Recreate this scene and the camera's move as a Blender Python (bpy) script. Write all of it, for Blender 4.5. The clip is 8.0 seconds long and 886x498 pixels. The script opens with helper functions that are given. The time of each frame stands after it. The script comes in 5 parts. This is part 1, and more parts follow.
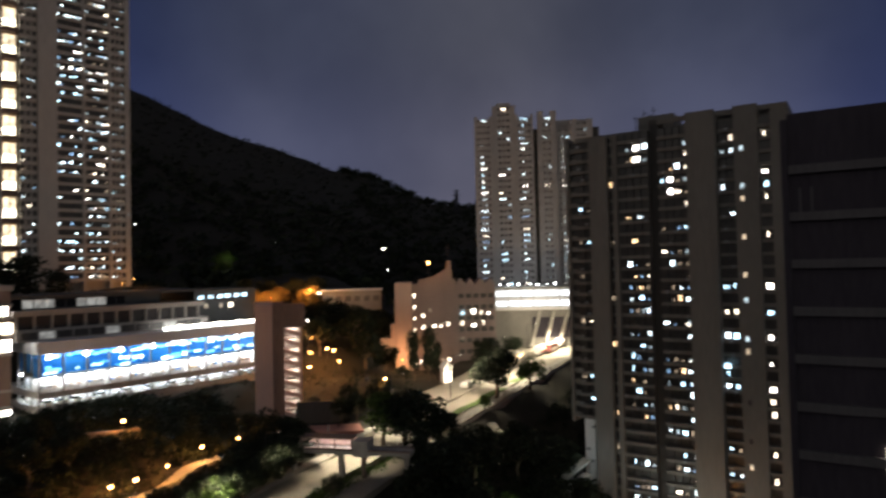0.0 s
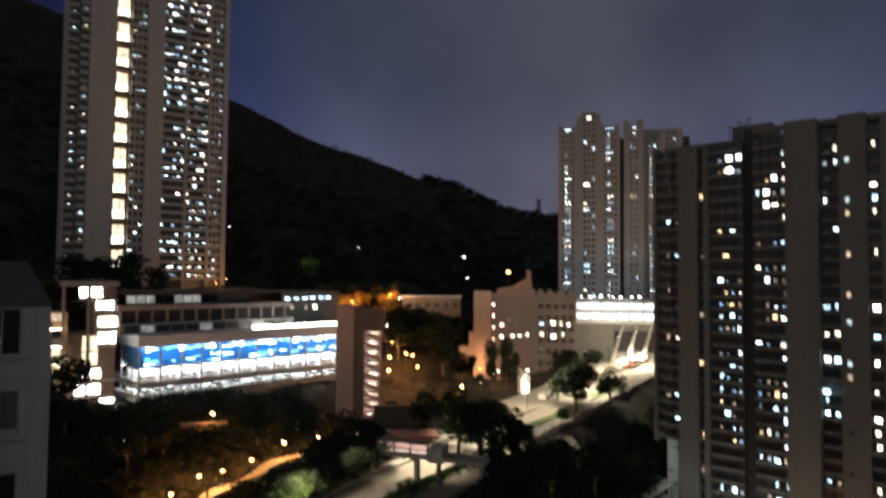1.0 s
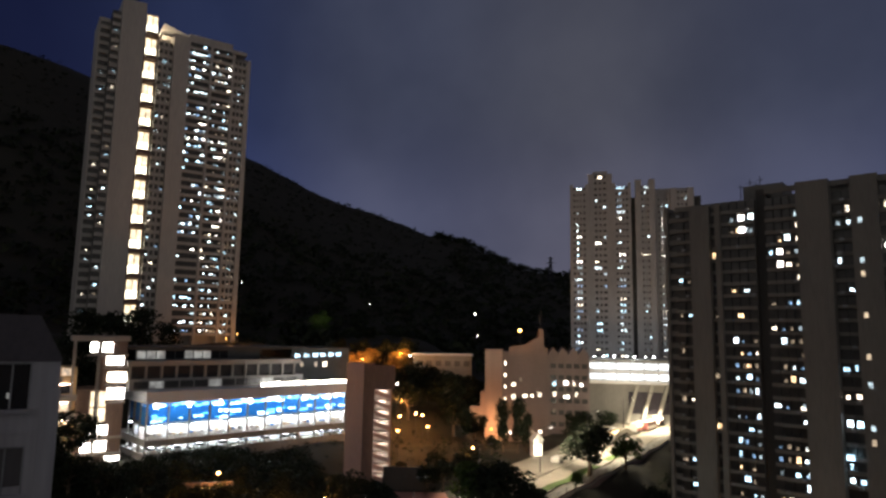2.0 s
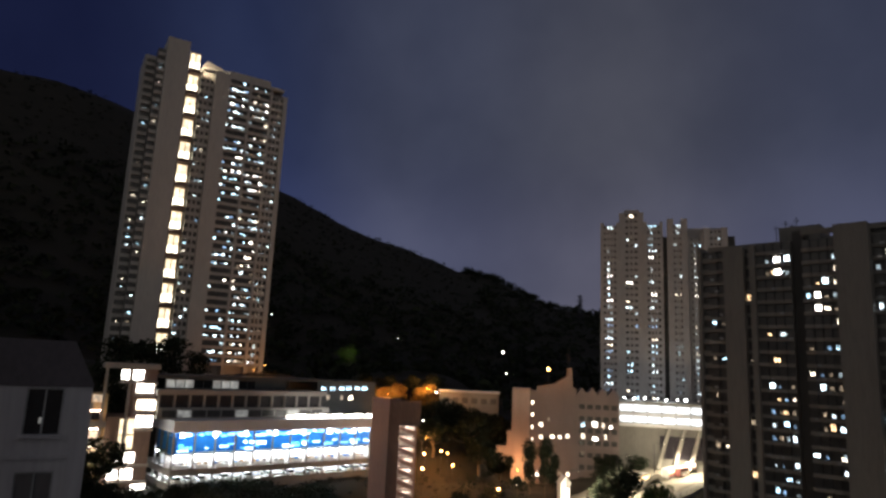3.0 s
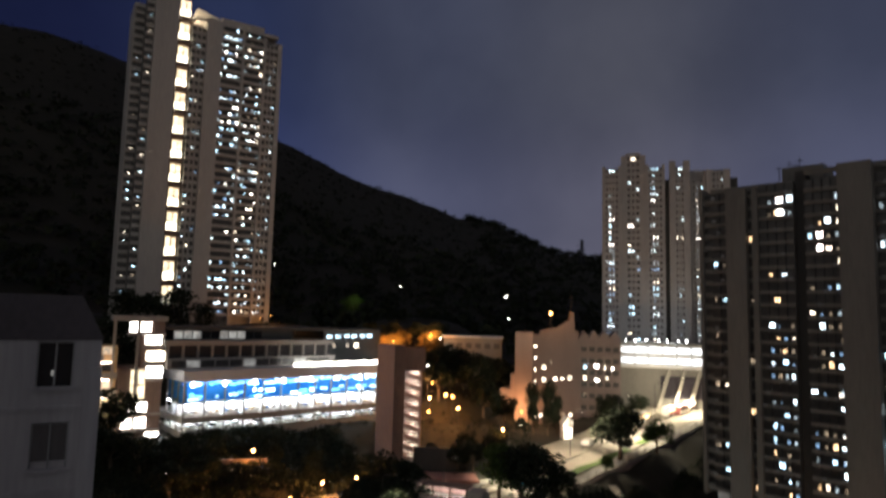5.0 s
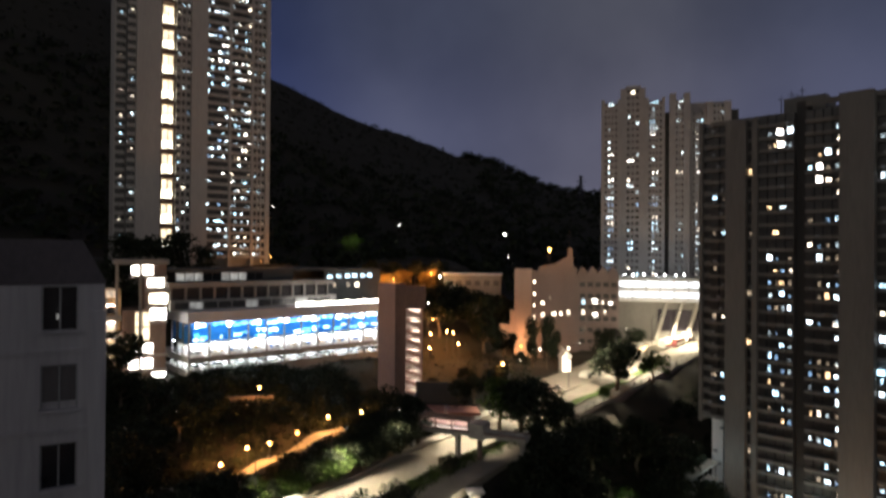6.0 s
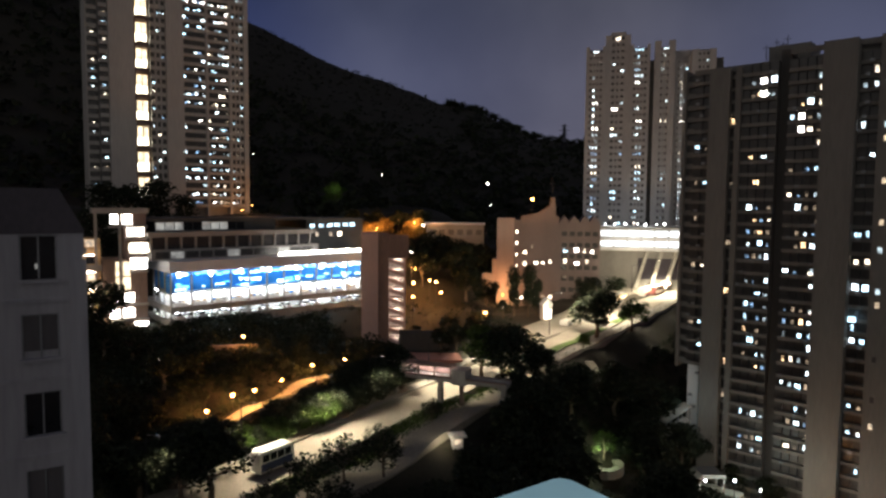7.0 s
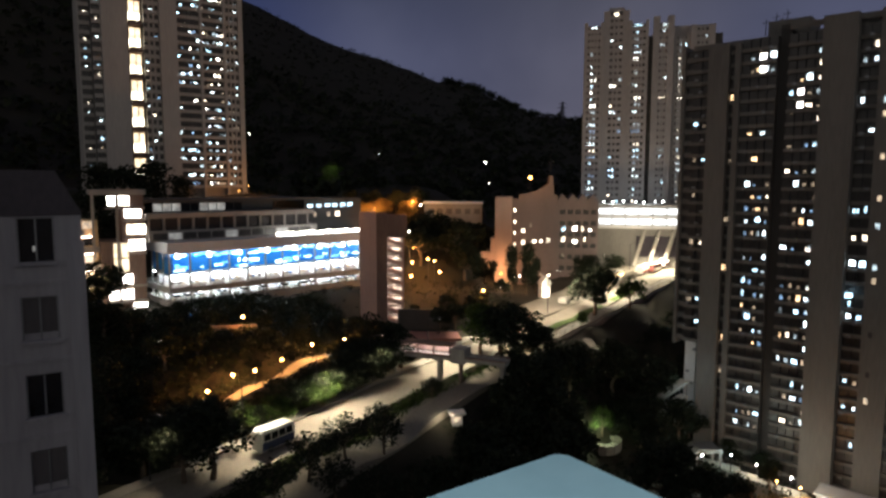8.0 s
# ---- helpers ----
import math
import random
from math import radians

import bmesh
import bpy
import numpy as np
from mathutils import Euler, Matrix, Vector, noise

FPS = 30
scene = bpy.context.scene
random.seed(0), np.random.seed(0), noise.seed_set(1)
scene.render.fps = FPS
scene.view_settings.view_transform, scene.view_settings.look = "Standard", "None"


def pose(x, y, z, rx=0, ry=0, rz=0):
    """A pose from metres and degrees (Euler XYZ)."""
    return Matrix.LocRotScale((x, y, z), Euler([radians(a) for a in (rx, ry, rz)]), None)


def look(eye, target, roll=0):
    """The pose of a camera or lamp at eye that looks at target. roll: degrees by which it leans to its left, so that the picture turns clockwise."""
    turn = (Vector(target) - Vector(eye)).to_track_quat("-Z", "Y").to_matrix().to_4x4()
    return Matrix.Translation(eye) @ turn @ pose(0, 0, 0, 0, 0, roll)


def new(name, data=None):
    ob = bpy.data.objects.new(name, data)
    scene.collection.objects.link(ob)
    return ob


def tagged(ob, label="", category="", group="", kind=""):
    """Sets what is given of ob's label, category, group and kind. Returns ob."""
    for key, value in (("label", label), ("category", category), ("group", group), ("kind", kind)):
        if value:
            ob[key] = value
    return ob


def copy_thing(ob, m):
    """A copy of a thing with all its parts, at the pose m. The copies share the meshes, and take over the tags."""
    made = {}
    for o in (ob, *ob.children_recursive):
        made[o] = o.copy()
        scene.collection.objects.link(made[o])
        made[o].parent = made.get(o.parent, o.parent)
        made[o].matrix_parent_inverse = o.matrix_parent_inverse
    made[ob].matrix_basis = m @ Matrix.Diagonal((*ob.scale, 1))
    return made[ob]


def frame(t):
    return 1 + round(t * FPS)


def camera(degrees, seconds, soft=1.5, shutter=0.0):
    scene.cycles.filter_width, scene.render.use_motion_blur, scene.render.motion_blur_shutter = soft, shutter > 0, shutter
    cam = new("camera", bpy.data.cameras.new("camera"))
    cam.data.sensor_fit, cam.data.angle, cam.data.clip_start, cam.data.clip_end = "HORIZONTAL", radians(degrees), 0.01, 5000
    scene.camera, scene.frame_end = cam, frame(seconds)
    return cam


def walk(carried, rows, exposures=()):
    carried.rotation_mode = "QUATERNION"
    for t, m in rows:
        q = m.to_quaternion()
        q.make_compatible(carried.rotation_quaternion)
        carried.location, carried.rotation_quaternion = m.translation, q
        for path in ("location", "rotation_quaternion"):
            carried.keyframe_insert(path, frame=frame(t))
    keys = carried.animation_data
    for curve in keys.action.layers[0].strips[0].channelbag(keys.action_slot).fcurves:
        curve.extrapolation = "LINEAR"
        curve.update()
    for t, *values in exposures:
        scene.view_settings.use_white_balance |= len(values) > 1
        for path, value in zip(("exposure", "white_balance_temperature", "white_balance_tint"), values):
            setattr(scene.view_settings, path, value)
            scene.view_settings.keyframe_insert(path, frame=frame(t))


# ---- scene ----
EYE = 70.0
cam = camera(68.5, 8.0, soft=2.6, shutter=0.8)
# seconds, yaw, pitch, roll, from one spot at an open window high above the road
ROWS = [
    (0.0, -0.01, 1.63, 1.28), (0.5, 3.86, 1.13, 0.20), (1.0, 7.01, 2.41, -0.50), (1.2, 7.40, 4.94, -1.10),
    (2.3, 8.45, 7.75, -0.85), (2.5, 9.09, 8.21, -1.17), (3.0, 10.33, 10.50, -2.54), (3.5, 11.10, 11.67, -3.09), (4.0, 11.29, 15.89, -4.00),
    (4.5, 10.93, 12.32, -3.38), (4.7, 10.75, 9.15, -2.45), (5.8, 10.67, 1.95, -0.48), (6.0, 10.58, 0.44, -0.43), (6.5, 9.89, -2.81, -0.41),
    (7.0, 9.07, -4.01, -0.50), (7.5, 8.71, -4.40, -0.48), (8.0, 8.88, -5.84, -0.08),
]
walk(cam, [(t, pose(0, 0, EYE, 90 + pitch, roll, yaw)) for t, yaw, pitch, roll in ROWS], exposures=[(0.0, 0.40), (4.0, 0.36), (5.8, 0.50), (7.5, 0.50), (8.0, 0.44)])

# ---------------------------------------------------------------- night sky over the city
world = bpy.data.worlds.new("night_sky")
scene.world = world
world.use_nodes = True
wn, wl = world.node_tree.nodes, world.node_tree.links
wn.clear()


def wnode(kind, **sets):
    n = wn.new(kind)
    for k, v in sets.items():
        n.inputs[k].default_value = v
    return n


def wmath(op, a, b=None):
    n = wn.new("ShaderNodeMath")
    n.operation = op
    n.use_clamp = op == "MAXIMUM"
    for i, s in enumerate((a, b)):
        if s is None:
            continue
        if isinstance(s, (int, float)):
            n.inputs[i].default_value = s
        else:
            wl.new(s, n.inputs[i])
    return n.outputs[0]


def wramp(sock, stops):
    n = wn.new("ShaderNodeValToRGB")
    n.color_ramp.interpolation = "EASE"
    while len(n.color_ramp.elements) < len(stops):
        n.color_ramp.elements.new(0.5)
    for e, (p, c) in zip(n.color_ramp.elements, stops):
        e.position, e.color = p, (*c, 1)
    wl.new(sock, n.inputs[0])
    return n.outputs[0]


def wmix(kind, f, a, b):
    n = wn.new("ShaderNodeMix")
    n.data_type, n.blend_type = "RGBA", kind
    for i, s in ((0, f), (6, a), (7, b)):
        if hasattr(s, "links"):
            wl.new(s, n.inputs[i])
        else:
            n.inputs[i].default_value = s
    return n.outputs[2]


coord = wn.new("ShaderNodeTexCoord")
sep = wn.new("ShaderNodeSeparateXYZ")
wl.new(coord.outputs["Generated"], sep.inputs[0])
SX, SY, SZ = sep.outputs
# blue-grey overhead, a paler haze low down, brightest over the valley ahead
height = wramp(SZ, [(0.0, (0.080, 0.079, 0.114)), (0.16, (0.072, 0.073, 0.106)), (0.36, (0.047, 0.050, 0.070)), (0.75, (0.028, 0.032, 0.050))])
side = wmath("ABSOLUTE", wmath("ADD", SX, -0.08))
dim = wramp(side, [(0.0, (1, 1, 1)), (0.30, (0.76, 0.83, 1.0)), (0.52, (0.34, 0.45, 0.82)), (0.70, (0.13, 0.17, 0.42))])
ahead = wmix("MULTIPLY", 1.0, height, dim)
cloud = wnode("ShaderNodeTexNoise", Scale=3.2, Detail=4.0, Roughness=0.55)
wl.new(coord.outputs["Generated"], cloud.inputs["Vector"])
cloudy = wramp(cloud.outputs["Fac"], [(0.3, (0.82, 0.82, 0.84)), (0.7, (1.16, 1.14, 1.10))])
ahead = wmix("MULTIPLY", 1.0, ahead, cloudy)
# the glow of the city behind, under low cloud
back = wramp(wmath("MULTIPLY", SY, -1.0), [(0.0, (0, 0, 0)), (0.75, (1, 1, 1))])
glow = wramp(SZ, [(0.0, (0.335, 0.315, 0.30)), (0.25, (0.27, 0.257, 0.248)), (0.8, (0.045, 0.043, 0.045))])
sky = wmix("MIX", back, ahead, glow)
bg = wnode("ShaderNodeBackground", Strength=1.0)
wl.new(sky, bg.inputs["Color"])
out = wn.new("ShaderNodeOutputWorld")
wl.new(bg.outputs[0], out.inputs["Surface"])

# ---------------------------------------------------------------- materials
MATS = {}


def nodes_of(name):
    m = bpy.data.materials.new(name)
    m.use_nodes = True
    MATS[name] = m
    nt = m.node_tree
    return m, nt, nt.nodes["Principled BSDF"]


def surface(name, a, b, scale=1.0, rough=0.8, metal=0.0, bump=0.2, streak=0.0, spec=0.4):
    """A matt or glossy surface: two tones mixed by coarse and fine noise, with streaks that run down if asked for."""
    m, nt, bsdf = nodes_of(name)
    lk = nt.links
    tc = nt.nodes.new("ShaderNodeTexCoord")
    n1 = nt.nodes.new("ShaderNodeTexNoise")
    n1.inputs["Scale"].default_value, n1.inputs["Detail"].default_value = 0.35 * scale, 5
    n2 = nt.nodes.new("ShaderNodeTexNoise")
    n2.inputs["Scale"].default_value, n2.inputs["Detail"].default_value = 5.0 * scale, 6
    mp = nt.nodes.new("ShaderNodeMapping")
    mp.inputs["Scale"].default_value = (1, 1, 1 - streak)
    lk.new(tc.outputs["Object"], mp.inputs["Vector"])
    for n in (n1, n2):
        lk.new(mp.outputs[0], n.inputs["Vector"])
    mx = nt.nodes.new("ShaderNodeMath")
    mx.operation = "ADD"
    lk.new(n1.outputs["Fac"], mx.inputs[0])
    lk.new(n2.outputs["Fac"], mx.inputs[1])
    rp = nt.nodes.new("ShaderNodeMapRange")
    rp.inputs["From Min"].default_value, rp.inputs["From Max"].default_value = 0.72, 1.28
    lk.new(mx.outputs[0], rp.inputs["Value"])
    mix = nt.nodes.new("ShaderNodeMix")
    mix.data_type = "RGBA"
    mix.inputs[6].default_value, mix.inputs[7].default_value = (*a, 1), (*b, 1)
    lk.new(rp.outputs[0], mix.inputs[0])
    lk.new(mix.outputs[2], bsdf.inputs["Base Color"])
    bsdf.inputs["Roughness"].default_value, bsdf.inputs["Metallic"].default_value = rough, metal
    bsdf.inputs["Specular IOR Level"].default_value = spec
    if bump:
        bp = nt.nodes.new("ShaderNodeBump")
        bp.inputs["Strength"].default_value, bp.inputs["Distance"].default_value = bump, 0.05
        lk.new(n2.outputs["Fac"], bp.inputs["Height"])
        lk.new(bp.outputs[0], bsdf.inputs["Normal"])
    return m


def glowing(name, colour, strength, uneven=0.0, scale=1.0, sampled=False):
    """Something that gives off light; uneven: how far curtains and furniture break it up."""
    m, nt, bsdf = nodes_of(name)
    bsdf.inputs["Base Color"].default_value = (0.5, 0.5, 0.5, 1)
    bsdf.inputs["Emission Color"].default_value = (*colour, 1)
    bsdf.inputs["Emission Strength"].default_value = strength
    if uneven:
        lk = nt.links
        tc, oi = nt.nodes.new("ShaderNodeTexCoord"), nt.nodes.new("ShaderNodeObjectInfo")
        ns, mr = nt.nodes.new("ShaderNodeTexNoise"), nt.nodes.new("ShaderNodeMapRange")
        ns.noise_dimensions = "4D"
        ns.inputs["Scale"].default_value, ns.inputs["Detail"].default_value = scale, 2
        lk.new(tc.outputs["Object"], ns.inputs["Vector"])
        m10 = nt.nodes.new("ShaderNodeMath")
        m10.operation, m10.inputs[1].default_value = "MULTIPLY", 60.0
        lk.new(oi.outputs["Random"], m10.inputs[0])
        lk.new(m10.outputs[0], ns.inputs["W"])
        mr.inputs["From Min"].default_value, mr.inputs["From Max"].default_value = 0.35, 0.65
        mr.inputs["To Min"].default_value, mr.inputs["To Max"].default_value = strength * (1 - uneven), strength * (1 + 0.6 * uneven)
        lk.new(ns.outputs["Fac"], mr.inputs["Value"])
        lk.new(mr.outputs[0], bsdf.inputs["Emission Strength"])
    m.cycles.emission_sampling = "FRONT" if sampled else "NONE"
    return m


def leafy(name, a, b):
    m, nt, bsdf = nodes_of(name)
    lk = nt.links
    geo = nt.nodes.new("ShaderNodeNewGeometry")
    mix = nt.nodes.new("ShaderNodeMix")
    mix.data_type = "RGBA"
    mix.inputs[6].default_value, mix.inputs[7].default_value = (*a, 1), (*b, 1)
    lk.new(geo.outputs["Random Per Island"], mix.inputs[0])
    lk.new(mix.outputs[2], bsdf.inputs["Base Color"])
    bsdf.inputs["Roughness"].default_value = 0.75
    bsdf.inputs["Specular IOR Level"].default_value = 0.12
    return m


pale = surface("pale_render", (0.35, 0.335, 0.30), (0.27, 0.255, 0.23), 0.5, 0.85, streak=0.85)
pale_dim = surface("grey_render", (0.25, 0.24, 0.22), (0.19, 0.182, 0.168), 0.6, 0.85, streak=0.8)
tower_wall = surface("tower_render", (0.46, 0.43, 0.40), (0.365, 0.345, 0.325), 0.4, 0.85, streak=0.85)
far_wall = surface("far_tower_render", (0.34, 0.32, 0.32), (0.27, 0.255, 0.255), 0.4, 0.85, streak=0.8)
tower_grey = surface("grey_tower_render", (0.19, 0.181, 0.165), (0.145, 0.138, 0.128), 0.5, 0.85, streak=0.85)
spandrel_grey = surface("mid_grey_spandrel", (0.21, 0.20, 0.185), (0.155, 0.147, 0.138), 0.9, 0.85, streak=0.5)
# dark grey with the shade of recesses put in; the plaza wall shares it
shade_grey = surface("shade_grey_render", (0.075, 0.071, 0.068), (0.055, 0.052, 0.05), 0.8, 0.85, streak=0.8)
mauve = surface("mauve_render", (0.27, 0.215, 0.205), (0.21, 0.165, 0.158), 0.7, 0.85, streak=0.7)
cool_band = surface("blue_grey_cladding", (0.56, 0.60, 0.67), (0.46, 0.50, 0.56), 0.7, 0.6, streak=0.4)
roof_tile = surface("dark_roof_render", (0.10, 0.09, 0.105), (0.07, 0.064, 0.075), 1.2, 0.85, streak=0.3)
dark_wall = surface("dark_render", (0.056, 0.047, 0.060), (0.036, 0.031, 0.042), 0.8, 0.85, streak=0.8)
band_wall = surface("dim_band", (0.13, 0.12, 0.125), (0.09, 0.085, 0.09), 0.8, 0.85, streak=0.8)
near_wall = surface("near_render", (0.43, 0.42, 0.45), (0.32, 0.315, 0.34), 0.9, 0.9, streak=0.9)
pinkish = surface("pink_concrete", (0.50, 0.36, 0.33), (0.40, 0.29, 0.27), 0.6, 0.85, streak=0.85)
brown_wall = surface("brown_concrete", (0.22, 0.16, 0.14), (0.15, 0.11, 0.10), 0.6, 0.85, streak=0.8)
brick = surface("tan_brick", (0.56, 0.42, 0.36), (0.45, 0.335, 0.285), 0.8, 0.85, streak=0.6)
white_paint = surface("white_paint", (0.80, 0.80, 0.79), (0.68, 0.68, 0.68), 0.7, 0.6)
concrete = surface("concrete", (0.36, 0.34, 0.32), (0.26, 0.25, 0.24), 0.8, 0.85, streak=0.5)
dark_metal = surface("dark_metal", (0.05, 0.05, 0.055), (0.03, 0.03, 0.035), 2.0, 0.45, 0.6)
grey_metal = surface("grey_metal", (0.30, 0.31, 0.33), (0.20, 0.21, 0.22), 2.0, 0.4, 0.5)
roof_dark = surface("dark_roof", (0.07, 0.075, 0.08), (0.045, 0.05, 0.055), 0.8, 0.7)
blue_sheet = surface("blue_sheet", (0.012, 0.23, 0.62), (0.01, 0.15, 0.48), 0.6, 0.5)
asphalt = surface("worn_concrete_road", (0.30, 0.27, 0.22), (0.21, 0.19, 0.16), 0.4, 0.85)
paving = surface("paving", (0.32, 0.30, 0.26), (0.22, 0.205, 0.18), 0.8, 0.85)
red_path = surface("red_paving", (0.34, 0.15, 0.12), (0.24, 0.11, 0.09), 0.8, 0.85)
soil = surface("grass_and_soil", (0.018, 0.018, 0.010), (0.032, 0.026, 0.017), 0.25, 0.95, bump=0.5)
lawn = surface("lawn", (0.07, 0.12, 0.02), (0.045, 0.085, 0.015), 0.8, 0.9, bump=0.5)
bark = surface("bark", (0.13, 0.10, 0.075), (0.07, 0.055, 0.04), 3.0, 0.9, bump=0.6)
# same foliage in three tones: lamplit, unlit, and tinted by orange lamps
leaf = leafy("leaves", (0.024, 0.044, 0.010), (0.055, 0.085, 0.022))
leaf_unlit = leafy("unlit_leaves", (0.012, 0.018, 0.012), (0.030, 0.036, 0.020))
leaf_orange_lit = leafy("orange_lit_leaves", (0.07, 0.05, 0.018), (0.13, 0.09, 0.03))
curtain = surface("curtained_glass", (0.075, 0.07, 0.066), (0.035, 0.034, 0.034), 1.5, 0.35, bump=0.0, spec=0.5)
glass = surface("dark_glass", (0.020, 0.022, 0.026), (0.012, 0.013, 0.016), 0.5, 0.12, bump=0.0, spec=0.5)
tyre = surface("rubber", (0.02, 0.02, 0.02), (0.012, 0.012, 0.012), 3, 0.8)
bus_white = surface("bus_white", (0.75, 0.74, 0.70), (0.62, 0.61, 0.58), 0.8, 0.35, bump=0.0)
bus_blue = surface("bus_dark_blue", (0.03, 0.05, 0.14), (0.02, 0.035, 0.10), 0.8, 0.35, bump=0.0)
car_red = surface("red_paint", (0.46, 0.17, 0.16), (0.38, 0.14, 0.13), 0.8, 0.3, bump=0.0)
car_yellow = surface("yellow_paint", (0.55, 0.44, 0.20), (0.46, 0.36, 0.16), 0.8, 0.35, bump=0.0)
canopy_paint = surface("pale_blue_enamel", (0.42, 0.63, 0.69), (0.36, 0.56, 0.62), 1.5, 0.45, bump=0.05)
# darker copy of the canopy enamel, carrying the shadow of the window frame
canopy_shadow = surface("shadowed_blue_enamel", (0.30, 0.47, 0.53), (0.24, 0.39, 0.45), 2.0, 0.5, bump=0.1)
ochre = surface("ochre_wall", (0.50, 0.36, 0.20), (0.40, 0.28, 0.16), 0.6, 0.8)
win_warm = glowing("window_warm", (1.0, 0.66, 0.34), 3.0, 0.75, 1.3)
win_faint = glowing("window_faint", (0.8, 0.8, 0.75), 0.22, 0.8, 0.8)
win_white = glowing("window_white", (1.0, 0.86, 0.66), 4.6, 0.7, 1.3)
win_cool = glowing("window_cool", (0.50, 0.80, 1.0), 4.2, 0.75, 1.3)
win_dim = glowing("window_dim", (0.9, 0.68, 0.45), 0.6, 0.8, 1.3)
win_bluedim = glowing("window_blue_dim", (0.35, 0.62, 1.0), 1.1, 0.8, 1.3)
win_icy = glowing("window_icy", (0.74, 0.92, 1.0), 5.0, 0.75, 1.3)
win_icedim = glowing("window_ice_dim", (0.70, 0.90, 1.0), 1.0, 0.8, 1.3)
win_bright = glowing("window_bright", (1.0, 0.95, 0.86), 8.0, 0.4, 0.9)
landing_glow = glowing("landing_light", (1.0, 0.82, 0.55), 1.3, 0.5, 0.6)
lobby_glow = glowing("lobby_light", (1.0, 0.90, 0.68), 3.6, 0.4, 0.6)
gallery_glow = glowing("gallery_light", (0.92, 0.96, 1.0), 2.2, 0.45, 0.35)
tube = glowing("fluorescent_tube", (0.80, 0.92, 1.0), 80.0, sampled=True)
tube_dim = glowing("car_park_tube", (0.80, 0.92, 1.0), 48.0, sampled=True)
tube_warm = glowing("warm_tube", (1.0, 0.76, 0.60), 22.0, sampled=True)
tube_pink = glowing("walkway_tube", (1.0, 0.86, 0.78), 60.0, sampled=True)
sodium = glowing("sodium_lamp_glass", (1.0, 0.42, 0.09), 10.0)
mercury = glowing("white_lamp_glass", (1.0, 0.93, 0.80), 14.0)
stall_glow = glowing("stall_lamp", (1.0, 0.96, 0.88), 6.0, sampled=True)
bulb_white = glowing("white_bulb", (0.92, 0.97, 1.0), 12.0)


# ---------------------------------------------------------------- mesh helpers
class Geo:
    """Gathers boxes, prisms, tubes and faces for one mesh."""

    def __init__(self):
        self.v, self.f = [], []

    def add(self, verts, faces):
        o = len(self.v)
        self.v.extend(tuple(p) for p in verts)
        self.f.extend(tuple(i + o for i in q) for q in faces)
        return self

    def box(self, x0, x1, y0, y1, z0, z1):
        p = [(x, y, z) for z in (z0, z1) for x, y in ((x0, y0), (x1, y0), (x1, y1), (x0, y1))]
        return self.add(p, [(3, 2, 1, 0), (4, 5, 6, 7), (0, 1, 5, 4), (1, 2, 6, 5), (2, 3, 7, 6), (3, 0, 4, 7)])

    def prism(self, outline, z0, z1):
        n = len(outline)
        p = [(x, y, z0) for x, y in outline] + [(x, y, z1) for x, y in outline]
        f = [tuple(range(n - 1, -1, -1)), tuple(range(n, 2 * n))]
        return self.add(p, f + [(i, (i + 1) % n, n + (i + 1) % n, n + i) for i in range(n)])

    def slab_y(self, outline, y0, y1):
        """An outline in x and z, drawn out along y."""
        n = len(outline)
        p = [(x, y0, z) for x, z in outline] + [(x, y1, z) for x, z in outline]
        f = [tuple(range(n)), tuple(range(2 * n - 1, n - 1, -1))]
        return self.add(p, f + [(i, n + i, n + (i + 1) % n, (i + 1) % n) for i in range(n)])

    def tube(self, path, radii, sides=7):
        rings = []
        for k, (p, r) in enumerate(zip(path, radii)):
            a, b = Vector(path[max(k - 1, 0)]), Vector(path[min(k + 1, len(path) - 1)])
            d = (b - a).normalized()
            s = d.cross(Vector((0, 0, 1)) if abs(d.z) < 0.9 else Vector((1, 0, 0))).normalized()
            u = s.cross(d)
            rings.append([Vector(p) + r * (math.cos(6.2832 * j / sides) * s + math.sin(6.2832 * j / sides) * u) for j in range(sides)])
        v = [q for ring in rings for q in ring]
        f = [(k * sides + j, k * sides + (j + 1) % sides, (k + 1) * sides + (j + 1) % sides, (k + 1) * sides + j) for k in range(len(path) - 1) for j in range(sides)]
        f += [tuple(range(sides - 1, -1, -1)), tuple(range((len(path) - 1) * sides, len(path) * sides))]
        return self.add(v, f)

    def ball(self, c, r, squash=1.0, rows=5, cols=8):
        v = [(c[0], c[1], c[2] - r * squash)]
        for i in range(1, rows):
            a = math.pi * i / rows - math.pi / 2
            v += [(c[0] + r * math.cos(a) * math.cos(6.2832 * j / cols), c[1] + r * math.cos(a) * math.sin(6.2832 * j / cols), c[2] + r * squash * math.sin(a)) for j in range(cols)]
        v.append((c[0], c[1], c[2] + r * squash))
        f = [(0, 1 + (j + 1) % cols, 1 + j) for j in range(cols)]
        for i in range(rows - 2):
            o = 1 + i * cols
            f += [(o + j, o + (j + 1) % cols, o + cols + (j + 1) % cols, o + cols + j) for j in range(cols)]
        o, last = 1 + (rows - 2) * cols, len(v) - 1
        f += [(o + j, o + (j + 1) % cols, last) for j in range(cols)]
        return self.add(v, f)

    def mesh(self, name, material, smooth=False):
        me = bpy.data.meshes.new(name)
        me.from_pydata(self.v, [], self.f)
        me.materials.append(material)
        if smooth:
            me.polygons.foreach_set("use_smooth", [True] * len(me.polygons))
        me.update()
        return me


